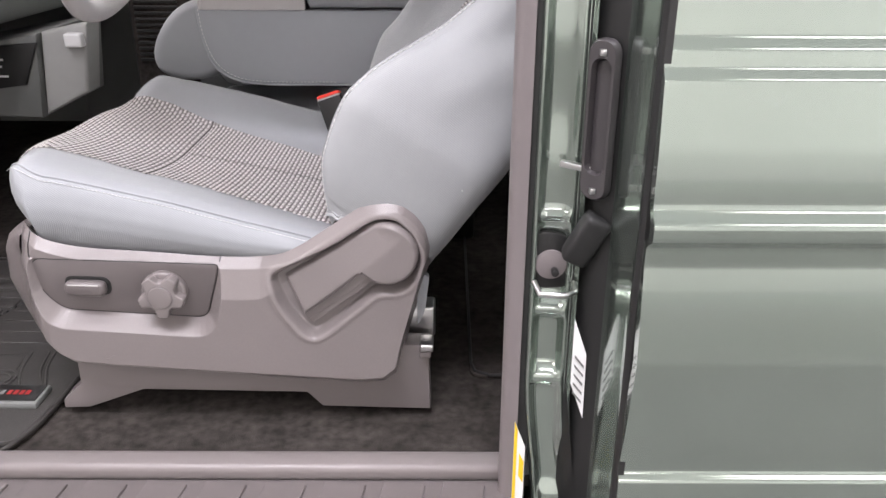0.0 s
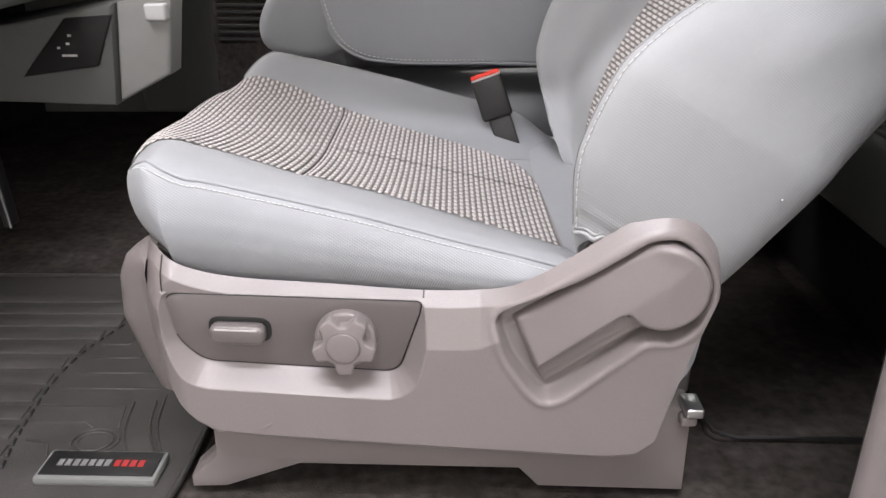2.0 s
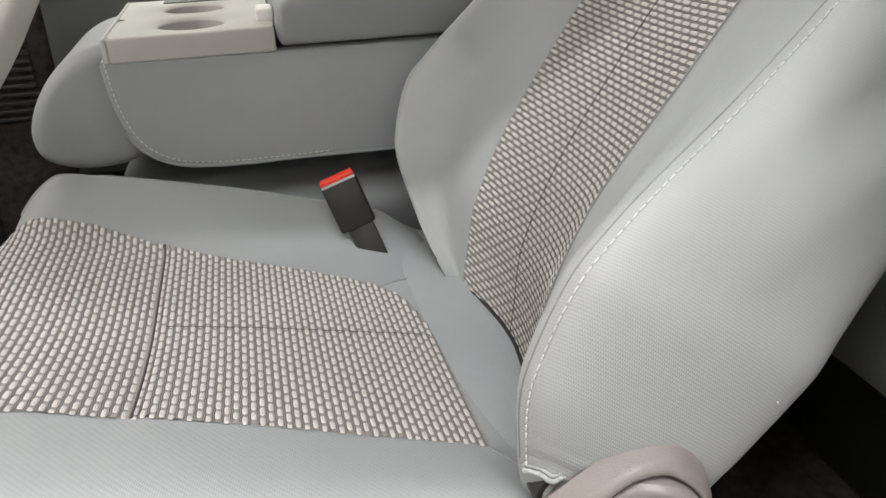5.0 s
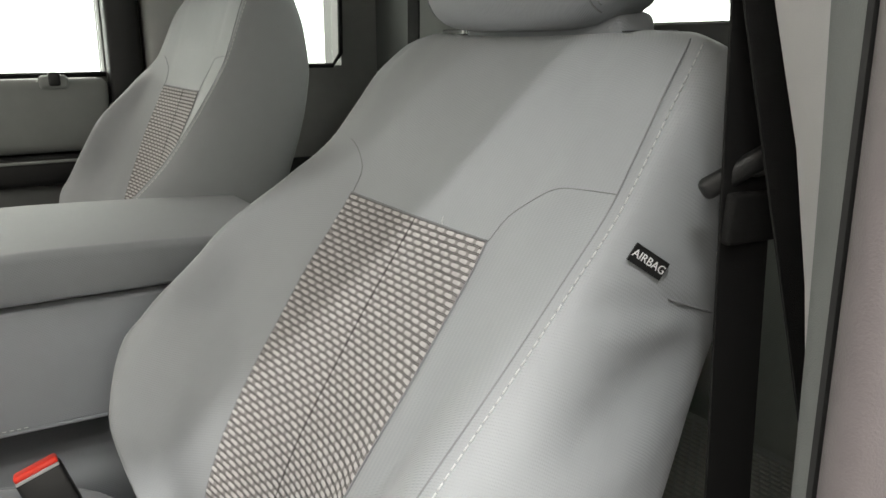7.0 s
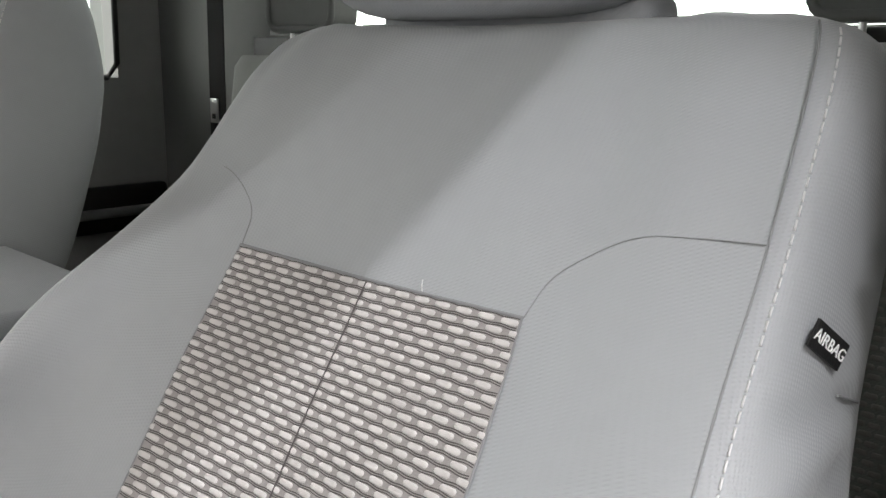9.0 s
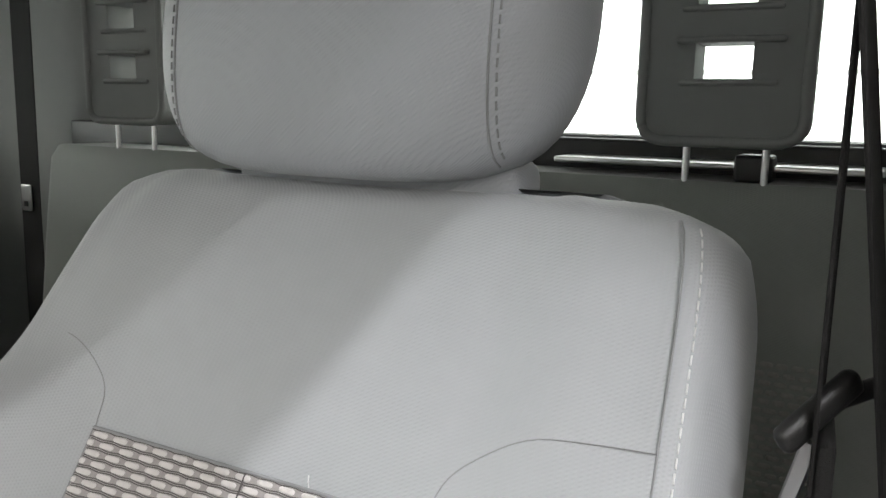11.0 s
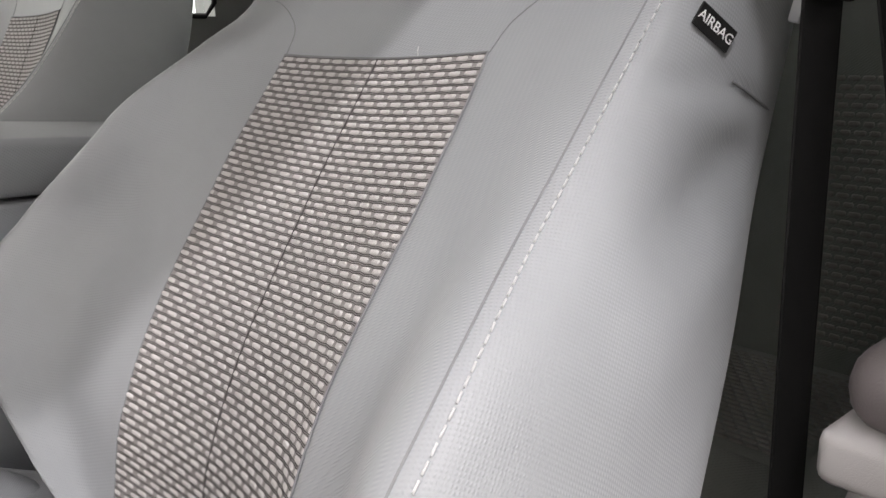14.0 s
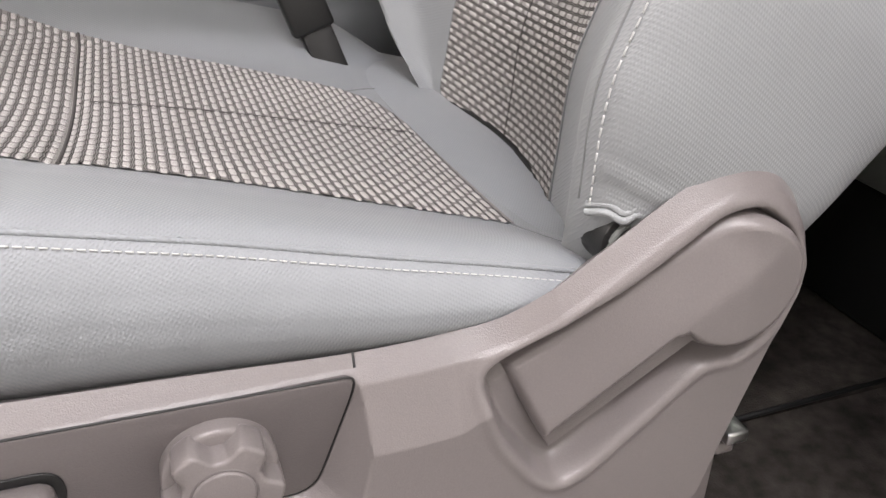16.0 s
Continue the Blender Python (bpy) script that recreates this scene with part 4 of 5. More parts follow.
slab("pillar_trim", 0.668, 0.75, 1.50, 1.60, -0.012, 1.16, M_QUARTER, "grey trim of the passenger side pillar", 0.02)

pdoor = thing("passenger_door_panel", "grey passenger door panel with armrest under the window", "door panel")
part("upper_panel", rbox(-0.6, 0.585, 1.545, 1.60, 0.50, 0.655, 0.02), M_DOOR, pdoor, "grey upper door panel")
part("armrest", rbox(-0.6, 0.56, 1.50, 1.60, 0.44, 0.497, 0.014), M_BLACK, pdoor, "dark door armrest")
part("lower_panel", rbox(-0.6, 0.57, 1.55, 1.60, 0.0, 0.438, 0.02), M_TRIM_D, pdoor, "dark lower door panel")
part("lock_knob_base", rbox(0.45, 0.505, 1.532, 1.56, 0.634, 0.662, 0.008), M_DOOR, pdoor)
part("lock_knob", rbox(0.467, 0.490, 1.528, 1.556, 0.640, 0.668, 0.005), M_BLACK, pdoor, "black door lock knob")
part("pull_strip", rbox(-0.5, 0.55, 1.49, 1.50, 0.488, 0.494, 0.002), M_DOOR, pdoor, "pale edge of the armrest")

# ---- rear bench ----
bench = thing("rear_bench", "grey cloth rear bench along the back wall, coloured darker for shade", "bench seat")
bk = prism([(1.03, 0.26), (1.075, 0.60), (1.09, 0.70), (1.105, 0.718), (1.20, 0.718), (1.20, 0.26)], -0.07, 1.10, "y", 0.018, 4)
part("bench_back", bk, M_CLOTH_SHADED, bench, "grey cloth bench back")
part("bench_cushion", rbox(0.80, 1.06, -0.06, 1.10, 0.14, 0.275, 0.03, 4), M_CLOTH_SHADED, bench, "grey cloth bench cushion")
part("bench_cushion_insert", rbox(0.815, 1.02, 0.04, 0.60, 0.262, 0.278, 0.006), M_CLOTH_SHADED, bench, "woven bench centre panel")
tv, tf = weave(lambda u, v: np.array((v, u, 0.2785)) if v < 1.01 else None, np.arange(0.05, 0.58, 0.0135), np.arange(0.82, 1.01, 0.0085), 0.0135, 0.0085)
tagged(mesh_part("woven_relief", tv, tf, M_WEAVE_SHADED, bench, "pale raised weave"), kind="stuff")
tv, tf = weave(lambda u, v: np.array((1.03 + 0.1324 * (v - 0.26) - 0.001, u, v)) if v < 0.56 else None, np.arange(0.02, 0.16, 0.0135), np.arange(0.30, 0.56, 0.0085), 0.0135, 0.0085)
tagged(mesh_part("woven_relief", tv, tf, M_WEAVE_SHADED, bench, "raised weave, coloured darker for shade"), kind="stuff")
part("bench_base", rbox(0.83, 1.20, 0.0, 1.08, -0.012, 0.14, 0.01), M_BLACK, bench, "dark bench base")


def rear_restraint(y0, y1):
    h = thing("rear_head_restraint", "dark grey plastic-framed rear head restraint with two slots", "head restraint", "rear head restraints")
    yc, w, x0 = (y0 + y1) / 2, (y1 - y0) / 2, 1.095
    sl, zb, zt, r = 0.026, 0.752, 0.985, 0.024
    slots = ((0.815, 0.848), (0.883, 0.916))
    bm = bmesh.new()
    for sg in (-1, 1):
        corner = [(yc + sg * (w - r + r * math.sin(a)), zb + r - r * math.cos(a)) for a in np.linspace(0, math.pi / 2, 7)]
        poly = [(yc + sg * sl, zb)] + corner + [(yc + sg * w, zt), (yc + sg * sl, zt)]
        side = prism(poly, x0, x0 + 0.048, "x", 0.0)
        me_ = bpy.data.meshes.new("side")
        side.to_mesh(me_)
        bm.from_mesh(me_)
        side.free()
        bpy.data.meshes.remove(me_)
    for z0, z1 in ((zb, slots[0][0]), (slots[0][1], slots[1][0]), (slots[1][1], zt)):
        rbox(x0, x0 + 0.048, yc - sl, yc + sl, z0, z1, 0, bm=bm)
    bmesh.ops.remove_doubles(bm, verts=bm.verts, dist=0.0005)
    pad = part("pad", bm, M_TRIM_D, h, "dark grey pad")
    # raised border and a hooded recess round each slot
    outline = [(y, z) for y, z in round_poly([(yc - w, zt), (yc - w, zb), (yc + w, zb), (yc + w, zt)], 0.026, 8)]
    tube_part("pad_border", [(x0 + 0.001, yc + (y - yc) * 0.955, z + 0.004) for y, z in outline], 0.0055, M_TRIM_D, pad, "", 10)
    for z0, z1 in slots:
        for dz, out, wide in ((-0.0035, 0.003, 0.024), (0.0355, 0.009, 0.028)):
            part("slot_lip", rbox(x0 - out, x0 + 0.01, yc - sl - wide, yc + sl + 0.6 * wide, z0 + dz - 0.003, z0 + dz + 0.003, 0.0028, 3), M_TRIM_D, pad)
    for dy in (0.03, -0.043):
        tube_part("post", [(x0 + 0.012, yc + dy, 0.715), (x0 + 0.012, yc + dy, 0.76)], 0.0035, M_STEEL, h)
    return h


rear_restraint(0.046, 0.202)
rear_restraint(0.852, 1.005)
slab("rear_ledge", 1.195, 1.222, -0.03, 1.18, 0.70, 0.752, M_BLACK, "black ledge under the rear window", 0.004)
ledge = thing("bench_latch_bar", "dark latch bar behind the bench back with bright rod", "latch")
part("bar", rbox(1.13, 1.20, -0.02, 0.30, 0.728, 0.734, 0.002), M_STEEL, ledge)
part("catch", rbox(1.11, 1.15, 0.075, 0.11, 0.718, 0.744, 0.004), M_BLACK, ledge)

# ---- centre console and seat ----
console = thing("centre_armrest_console", "padded grey folding armrest console with cup holders", "console")
cp = [(0.062, 0.455)] + [tuple(p) for p in spline(((0.060, 0.45), (0.066, 0.40), (0.085, 0.352), (0.118, 0.328), (0.17, 0.319), (0.30, 0.318), (0.45, 0.316)), 24)] + [(0.62, 0.316), (0.62, 0.452), (0.30, 0.452), (0.29, 0.40), (0.07, 0.40)]
cp_full = [p for p in cp[:-5]] + [(0.62, 0.316), (0.62, 0.452), (0.30, 0.452), (0.066, 0.454)]
part("console_body", prism(cp, 0.626, 0.872, "y", 0.004, 2), M_CLOTH, console, "padded grey console body")
part("console_side", prism(cp_full, 0.600, 0.628, "y", 0.010, 4), M_CLOTH, console, "padded grey console side")
part("console_side", prism(cp_full, 0.870, 0.900, "y", 0.010, 4), M_CLOTH, console, "padded grey console side")
lidp = [tuple(p) for p in spline(((0.272, 0.456), (0.266, 0.464), (0.266, 0.488), (0.272, 0.505), (0.30, 0.512), (0.45, 0.510), (0.64, 0.500)), 22)] + [(0.64, 0.456)]
part("armrest_lid", prism(lidp, 0.602, 0.898, "y", 0.016, 4), M_CLOTH, console, "padded grey armrest lid")
WELLS = ((0.165, 0.672, 0.040), (0.165, 0.800, 0.040))


def tray_top():
    """Tray top with round wells sunk into it."""
    vv, ff = [], []
    cells = ((0.072, 0.262, 0.606, 0.735), (0.072, 0.262, 0.735, 0.855))
    for (x0, x1, y0, y1), (wx, wy, r) in zip(cells, WELLS):
        ang = np.linspace(0, 2 * math.pi, 48, endpoint=False)
        base = len(vv)
        outer = []
        for a in ang:
            c, d = math.cos(a), math.sin(a)
            k = min((x1 - wx if c > 0 else wx - x0) / max(abs(c), 1e-6), (y1 - wy if d > 0 else wy - y0) / max(abs(d), 1e-6))
            outer.append((wx + c * k, wy + d * k, 0.480))
        vv += outer
        vv += [(wx + (r + 0.004) * math.cos(a), wy + (r + 0.004) * math.sin(a), 0.480) for a in ang]
        vv += [(wx + r * math.cos(a), wy + r * math.sin(a), 0.477) for a in ang]
        vv += [(wx + 0.92 * r * math.cos(a), wy + 0.92 * r * math.sin(a), 0.415) for a in ang]
        for row in range(3):
            ff += [(base + row * 48 + i, base + row * 48 + (i + 1) % 48, base + row * 48 + 48 + (i + 1) % 48, base + row * 48 + 48 + i) for i in range(48)]
        ff.append(tuple(base + 144 + i for i in range(48)))
    base = len(vv)
    vv += [(0.072, 0.855, 0.480), (0.262, 0.855, 0.480), (0.262, 0.894, 0.480), (0.072, 0.894, 0.480)]
    ff.append((base, base + 1, base + 2, base + 3))
    return vv, ff


v, f = tray_top()
mesh_part("cup_tray", v, f, M_TRIM, console, "grey plastic tray with two cup wells", sharp=40)
part("tray_side", rbox(0.0715, 0.2625, 0.600, 0.6065, 0.452, 0.481, 0.003), M_TRIM, console)
part("tray_side", rbox(0.066, 0.0725, 0.600, 0.894, 0.452, 0.481, 0.003), M_TRIM, console)
part("coin_slot", rbox(0.12, 0.22, 0.858, 0.885, 0.4775, 0.4815, 0.001), M_BLACK, console)
part("lid_latch", rbox(0.244, 0.266, 0.655, 0.70, 0.472, 0.494, 0.004), M_WHITE, console, "pale lid latch")
stitches("console_stitching", [(x + 0.006, 0.5985, z + 0.004) for x, z in cp[1:20]], 0.004, 0.003, 0.0006, M_STITCH, console, "pale edge stitching")
tube_part("console_piping", [(x, 0.603, z - 0.001) for x, z in cp[6:25]] + [(0.60, 0.603, 0.314)], 0.003, M_CLOTH, console)

centre = thing("centre_seat_cushion", "grey padded centre seat cushion below the armrest", "seat")
part("pad", rbox(0.02, 0.60, 0.605, 0.90, 0.15, 0.258, 0.03, 4), M_CLOTH, centre, "grey cloth pad")
part("front_pad", prism([tuple(p) for p in spline(((0.10, 0.335), (0.06, 0.318), (0.0, 0.318), (-0.035, 0.335), (-0.042, 0.365), (-0.030, 0.40), (0.0, 0.44), (0.035, 0.462), (0.07, 0.47)), 30)] + [(0.10, 0.47)], 0.635, 0.88, "y", 0.03, 5), M_CLOTH, console, "rounded padded console front")
part("base", rbox(0.05, 0.58, 0.62, 0.88, -0.012, 0.15, 0.01), M_BLACK, centre, "dark base")

buckle = thing("seat_belt_buckle", "black seat belt buckle with a red release button", "buckle")
b0, b1 = np.array((0.289, 0.507, 0.3125)), np.array((0.331, 0.507, 0.327))
ax = (b1 - b0) / np.linalg.norm(b1 - b0)
dn = np.array((0.020, -0.015, -0.066))
dn -= ax * (ax @ dn)
dn /= np.linalg.norm(dn)
bn = np.cross(ax, dn)
mb = Matrix(((ax[0], bn[0], -dn[0], b0[0]), (ax[1], bn[1], -dn[1], b0[1]), (ax[2], bn[2], -dn[2], b0[2]), (0, 0, 0, 1)))
W = float(np.linalg.norm(b1 - b0))
part("housing", shift(rbox(0, W, -0.011, 0.011, -0.066, -0.004, 0.004, 3), mb), M_BLACK, buckle, "black plastic housing")
part("release_button", shift(rbox(0.001, W - 0.001, -0.010, 0.010, -0.006, 0.0015, 0.003, 3), mb), M_RED, buckle, "red release button")
part("slot_lip", shift(rbox(0.001, W - 0.001, -0.0118, -0.009, -0.0075, -0.0045, 0.0006, 2), mb), M_TRIM, buckle)
part("stalk", shift(rbox(0.008, W - 0.004, -0.006, 0.006, -0.16, -0.062, 0.003, 2), mb), M_BLACK, buckle, "black stalk")

# ---- floor coverings and sill ----
mat_o = thing("floor_mat", "black ribbed rubber floor mat with a small badge", "floor mat")
mp = round_poly([(-0.75, 0.50), (-0.75, -0.10), (-0.06, -0.118), (-0.026, -0.06), (-0.016, 0.03), (-0.015, 0.15), (-0.05, 0.30), (-0.10, 0.50)], 0.03, 5)
part("mat_sheet", prism(mp, -0.012, -0.004, "z", 0.002), M_MAT, mat_o, "black rubber sheet")
v, f = tube([(x, y, -0.003) for x, y in mp] + [(mp[0][0], mp[0][1], -0.003)], 0.004, 6)
mesh_part("mat_rim", v, f, M_MAT, mat_o)
flap_v, flap_n = [], 40
for y in np.linspace(-0.070, -0.178, 22):
    z = float(np.interp(y, (-0.178, -0.165, -0.132, -0.122, -0.095, -0.086, -0.070), (-0.006, 0.001, 0.0075, 0.0095, 0.0095, 0.003, -0.0025)))
    xr = float(np.interp(y, (-0.178, -0.172, -0.160, -0.14, -0.11, -0.07), (-0.125, -0.100, -0.088, -0.078, -0.062, -0.034)))
    flap_v += [(x, y, z) for x in np.linspace(-0.70, xr, flap_n)]
flap_v += [(x, y, z - 0.005) for x, y, z in flap_v]
half = 22 * flap_n
flap_f = grid_faces(22, flap_n) + [tuple(half + i for i in q[::-1]) for q in grid_faces(22, flap_n)]
rimi = [i * flap_n + flap_n - 1 for i in range(22)] + [21 * flap_n + i for i in range(flap_n - 2, -1, -1)]
flap_f += [(a, b, half + b, half + a) for a, b in zip(rimi[:-1], rimi[1:])]
mesh_part("mat_flap", flap_v, flap_f, M_MAT, mat_o, "edge of the mat lying over the sill", sharp=60)
tube_part("mat_rim", [(flap_v[i][0], flap_v[i][1], flap_v[i][2]) for i in rimi[:34]], 0.0032, M_MAT, mat_o)
arc = spline(((-0.214, 0.03), (-0.224, 0.08), (-0.229, 0.121), (-0.235, 0.19), (-0.229, 0.259), (-0.218, 0.297), (-0.199, 0.35), (-0.175, 0.45)), 60)
for i in range(11):
    yy = 0.044 + 0.0366 * i
    xa = float(np.interp(yy + 0.012, arc[:, 1], arc[:, 0]))
    part("rib", rbox(-0.70, xa - 0.006, yy, yy + 0.027, -0.006, -0.0018, 0.002, 2), M_MAT, mat_o)
# dashed groove along the ribs' ends
for i in range(0, 58, 3):
    v, f = tube([(x, y, -0.0036) for x, y in arc[i : i + 3]], 0.0022, 6)
    mesh_part("groove_dash", v, f, M_RUBBER, mat_o)
for pts in (
    ((-0.226, 0.146), (-0.124, 0.146), (-0.117, 0.103)), ((-0.223, 0.113), (-0.158, 0.114), (-0.146, 0.104)), ((-0.212, 0.08), (-0.184, 0.074), (-0.176, 0.053)),
    ((-0.227, 0.183), (-0.097, 0.183)), ((-0.215, 0.218), (-0.114, 0.219)), ((-0.211, 0.256), (-0.147, 0.254), (-0.145, 0.26)), ((-0.21, 0.289), (-0.174, 0.288), (-0.17, 0.299)),
):
    v, f = tube([(x, y, -0.0042) for x, y in pts], 0.0016, 6)
    mesh_part("rib", v, f, M_MAT, mat_o)
for pts in (((-0.091, 0.156), (-0.08, 0.102), (-0.056, 0.054)), ((-0.083, 0.169), (-0.074, 0.11), (-0.053, 0.058)), ((-0.117, 0.154), (-0.109, 0.103), (-0.09, 0.055))):
    v, f = tube([(x, y, -0.0040) for x, y in spline(pts, 14)], 0.0018, 6)
    mesh_part("rib", v, f, M_MAT, mat_o)
for k in (1.0, 0.74):
    v, f = tube([(-0.133 + 0.026 * k * math.cos(a), 0.078 + 0.022 * k * math.sin(a), -0.0035) for a in np.linspace(0, 2 * math.pi, 30)], 0.0017, 6)
    mesh_part("emblem_ring", v, f, M_MAT, mat_o)
badge = part("badge", shift(rbox(-0.064, 0.064, -0.024, 0.024, 0, 0.010, 0.003, 2), pose(-0.104, 0.028, -0.005, 0, 0, -1)), M_TRIM_D, mat_o, "small black badge plate")
part("badge_frame", shift(rbox(-0.060, 0.060, -0.018, 0.020, 0.009, 0.0115, 0.001, 2), pose(-0.104, 0.028, -0.005, 0, 0, -1)), M_BLACK, badge)
for x0, x1, m_ in ((-0.046, 0.012, M_GREYPRINT), (0.014, 0.048, M_DULLRED)):
    n_l = 4 if m_ is M_DULLRED else 7
    for i in range(n_l):
        a = x0 + (x1 - x0) * i / n_l
        part("mark_bar", shift(rbox(a, a + 0.7 * (x1 - x0) / n_l, -0.0045, 0.0055, 0.0112, 0.0122, 0), pose(-0.104, 0.028, -0.005, 0, 0, -1)), m_, badge)
rear_mat = thing("rear_floor_mat", "black carpet mat behind the front seat", "floor mat")
part("sheet", prism(round_poly([(0.555, 0.095), (0.80, 0.09), (0.80, 0.75), (0.56, 0.75)], 0.02, 5), -0.012, -0.006, "z", 0.002), M_CARPET, rear_mat)
v, f = tube([(0.80, 0.093, -0.005), (0.585, 0.094, -0.005), (0.563, 0.105, -0.005), (0.558, 0.13, -0.005), (0.561, 0.75, -0.005)], 0.0025, 6)
mesh_part("bound_edge", v, f, M_RUBBER, rear_mat)

sill = thing("door_sill_plate", "grey plastic door sill plate with raised treads", "sill", kind="structure")
# edge in a lighter plastic than the tread, to carry its highlight
part("sill_edge", rbox(-0.5, 0.60, -0.128, -0.092, -0.02, 0.004, 0.008, 3), M_PLASTIC, sill, "rounded sill edge, coloured paler for its highlight")
part("sill_tread", rbox(-0.5, 0.60, -0.26, -0.126, -0.05, -0.014, 0.006), M_PLASTIC_D, sill, "grey ribbed tread")
for i in range(14):
    a = -0.42 + 0.072 * i
    part("tread_rib_and_glint", shift(rbox(0, 0.050, -0.055, 0.008, 0, 0.006, 0.0015, 2), pose(a, -0.142, -0.0165, 0, 0, -8)), M_PLASTIC_D, sill)
    # pale chip as a painted highlight at the rib's lower end
    part("tread_rib_and_glint", shift(rbox(0, 0.026, -0.004, 0.002, 0, 0.004, 0.0012, 2), pose(a + 0.016, -0.186, -0.0125, 0, 0, -8)), M_TRIM, sill)

# ---- dashboard side ----
dash = thing("lower_dashboard", "grey lower dashboard with a black switch plate and a latch", "dashboard")
bm = prism([(-0.75, 0.222), (-0.337, 0.210), (-0.318, 0.385), (-0.75, 0.31)], 0.76, 1.10, "y", 0.006)
part("side_panel", bm, M_TRIM_D, dash, "grey side panel")
part("bin_front", shift(prism([(-0.335, 0.212), (-0.238, 0.262), (-0.217, 0.405), (-0.316, 0.386)], 0.0, 0.07, "y", 0.008, 3), pose(0, 0.775, 0, 0, 0, 0)), M_QUARTER, dash, "grey bin front")
part("bin_latch", rbox(-0.262, -0.226, 0.755, 0.785, 0.358, 0.386, 0.004), M_WHITE, dash, "pale bin latch")
plate = part("switch_plate", prism([(-0.49, 0.262), (-0.355, 0.282), (-0.318, 0.368), (-0.40, 0.362)], 0.752, 0.765, "y", 0.002), M_BLACK, dash, "black switch plate")
for px_, pz_, w_ in ((-0.400, 0.318, 0.006), (-0.395, 0.332, 0.006), (-0.417, 0.311, 0.005), (-0.400, 0.298, 0.026)):
    part("mark_bar", rbox(px_ - w_ / 2, px_ + w_ / 2, 0.7505, 0.753, pz_, pz_ + 0.004, 0), M_WHITE, plate)
part("dash_top", rbox(-0.85, -0.36, -0.05, 1.58, 0.40, 0.64, 0.05, 4), M_TRIM_D, dash, "dark grey dashboard body")
part("knee_panel", shift(rbox(-0.30, 0.0, 0.0, 0.46, -0.03, 0.03, 0.02, 3), pose(-0.44, 0.06, 0.42, 0, -35, 0)), M_TRIM_D, dash, "dark knee panel")
col = thing("steering_column", "grey steering column shroud and wheel", "steering wheel")
WX = 0.16
wheel = [(WX + 0.012 + 0.17 * math.cos(a) * 0.45 - 0.10, 0.33 + 0.185 * math.sin(a), 0.645 + 0.185 * math.cos(a) * 0.87) for a in np.linspace(0, 2 * math.pi, 60)]
tube_part("wheel_rim", wheel, 0.016, M_TRIM, col, "grey steering wheel rim", 12)
part("column_shroud", shift(rbox(-0.36, -0.10, -0.06, 0.06, -0.05, 0.05, 0.02, 3), pose(WX - 0.05, 0.33, 0.60, 0, 28, 0)), M_TRIM, col, "grey column shroud")
part("wheel_hub", shift(rbox(-0.03, 0.02, -0.08, 0.08, -0.07, 0.07, 0.02, 3), pose(WX - 0.10, 0.33, 0.645, 0, 28, 0)), M_TRIM_D, col, "dark wheel hub")
part("spoke", shift(rbox(-0.012, 0.012, -0.18, 0.18, -0.018, 0.018, 0.008, 3), pose(WX - 0.095, 0.33, 0.645, 0, 28, 0)), M_TRIM_D, col)
grille = thing("kick_panel_vent", "dark slatted vent panel in the passenger foot well", "vent")
part("vent_panel", rbox(-0.25, -0.10, 1.10, 1.13, -0.012, 0.50, 0.01), M_CARPET, grille, "dark grey panel")
for i in range(14):
    z = 0.27 + 0.014 * i
    part("slat", rbox(-0.235, -0.13, 1.092, 1.102, z, z + 0.0065, 0.001, 1), M_BLACK, grille)
pedal = thing("brake_pedal", "dark pedal arm with a pale edge", "pedal")
part("arm", shift(rbox(-0.006, 0.006, -0.015, 0.015, -0.10, 0.25, 0.004), pose(-0.427, 0.50, 0.185, 0, -4, 0)), M_BLACK, pedal)
part("edge", shift(rbox(-0.0015, 0.0015, -0.017, -0.013, -0.10, 0.10, 0.001), pose(-0.421, 0.50, 0.185, 0, -4, 0)), M_TRIM_D, pedal)

# ---- rear-hinged door: jamb, seals, outer skin ----
rd = thing("rear_door", "closed dark green rear door with jamb, grab handle and grey seals", "car door")


LEAN_Z = (-0.05, 0.3, 0.56, 0.63, 0.70, 0.75, 0.81, 1.16)
LEAN_Y = (-0.03, -0.022, 0.0, 0.011, 0.026, 0.043, 0.058, 0.14)


def upright(name, prof, z0, z1, mat, label="", lean=None, steps=18):
    """An upright strip: an (x, y) profile drawn from z0 to z1; lean gives each column's share of the pillar's inward slant."""
    lean = lean or [0.0] * len(prof)
    vv = []
    for z in np.linspace(z0, z1, steps):
        dy = float(np.interp(z, LEAN_Z, LEAN_Y))
        vv += [(x, y + dy * k, z) for (x, y), k in zip(prof, lean)]
    return mesh_part(name, vv, grid_faces(steps, len(prof)), mat, rd, label, sharp=50)


upright("seal_strip", spline(((0.596, -0.128), (0.587, -0.133), (0.582, -0.142), (0.585, -0.153), (0.600, -0.160)), 14), -0.03, 1.16, M_SEAL, "mauve-grey rubber door seal")
upright("seal_lip", [(0.5965, -0.1295), (0.5925, -0.1305), (0.5895, -0.1290), (0.5895, -0.1262), (0.5930, -0.1252)], -0.03, 1.16, M_RUBBER, "black lip of the door seal")
upright("seal_gap", [(0.5985, -0.150), (0.601, -0.158), (0.612, -0.156)], -0.03, 1.16, M_RUBBER)
JAMB = spline(((0.604, -0.138), (0.6055, -0.158), (0.609, -0.1635), (0.613, -0.160), (0.617, -0.157), (0.636, -0.1585), (0.641, -0.162), (0.645, -0.1655), (0.649, -0.163), (0.6515, -0.172), (0.652, -0.185)), 34)


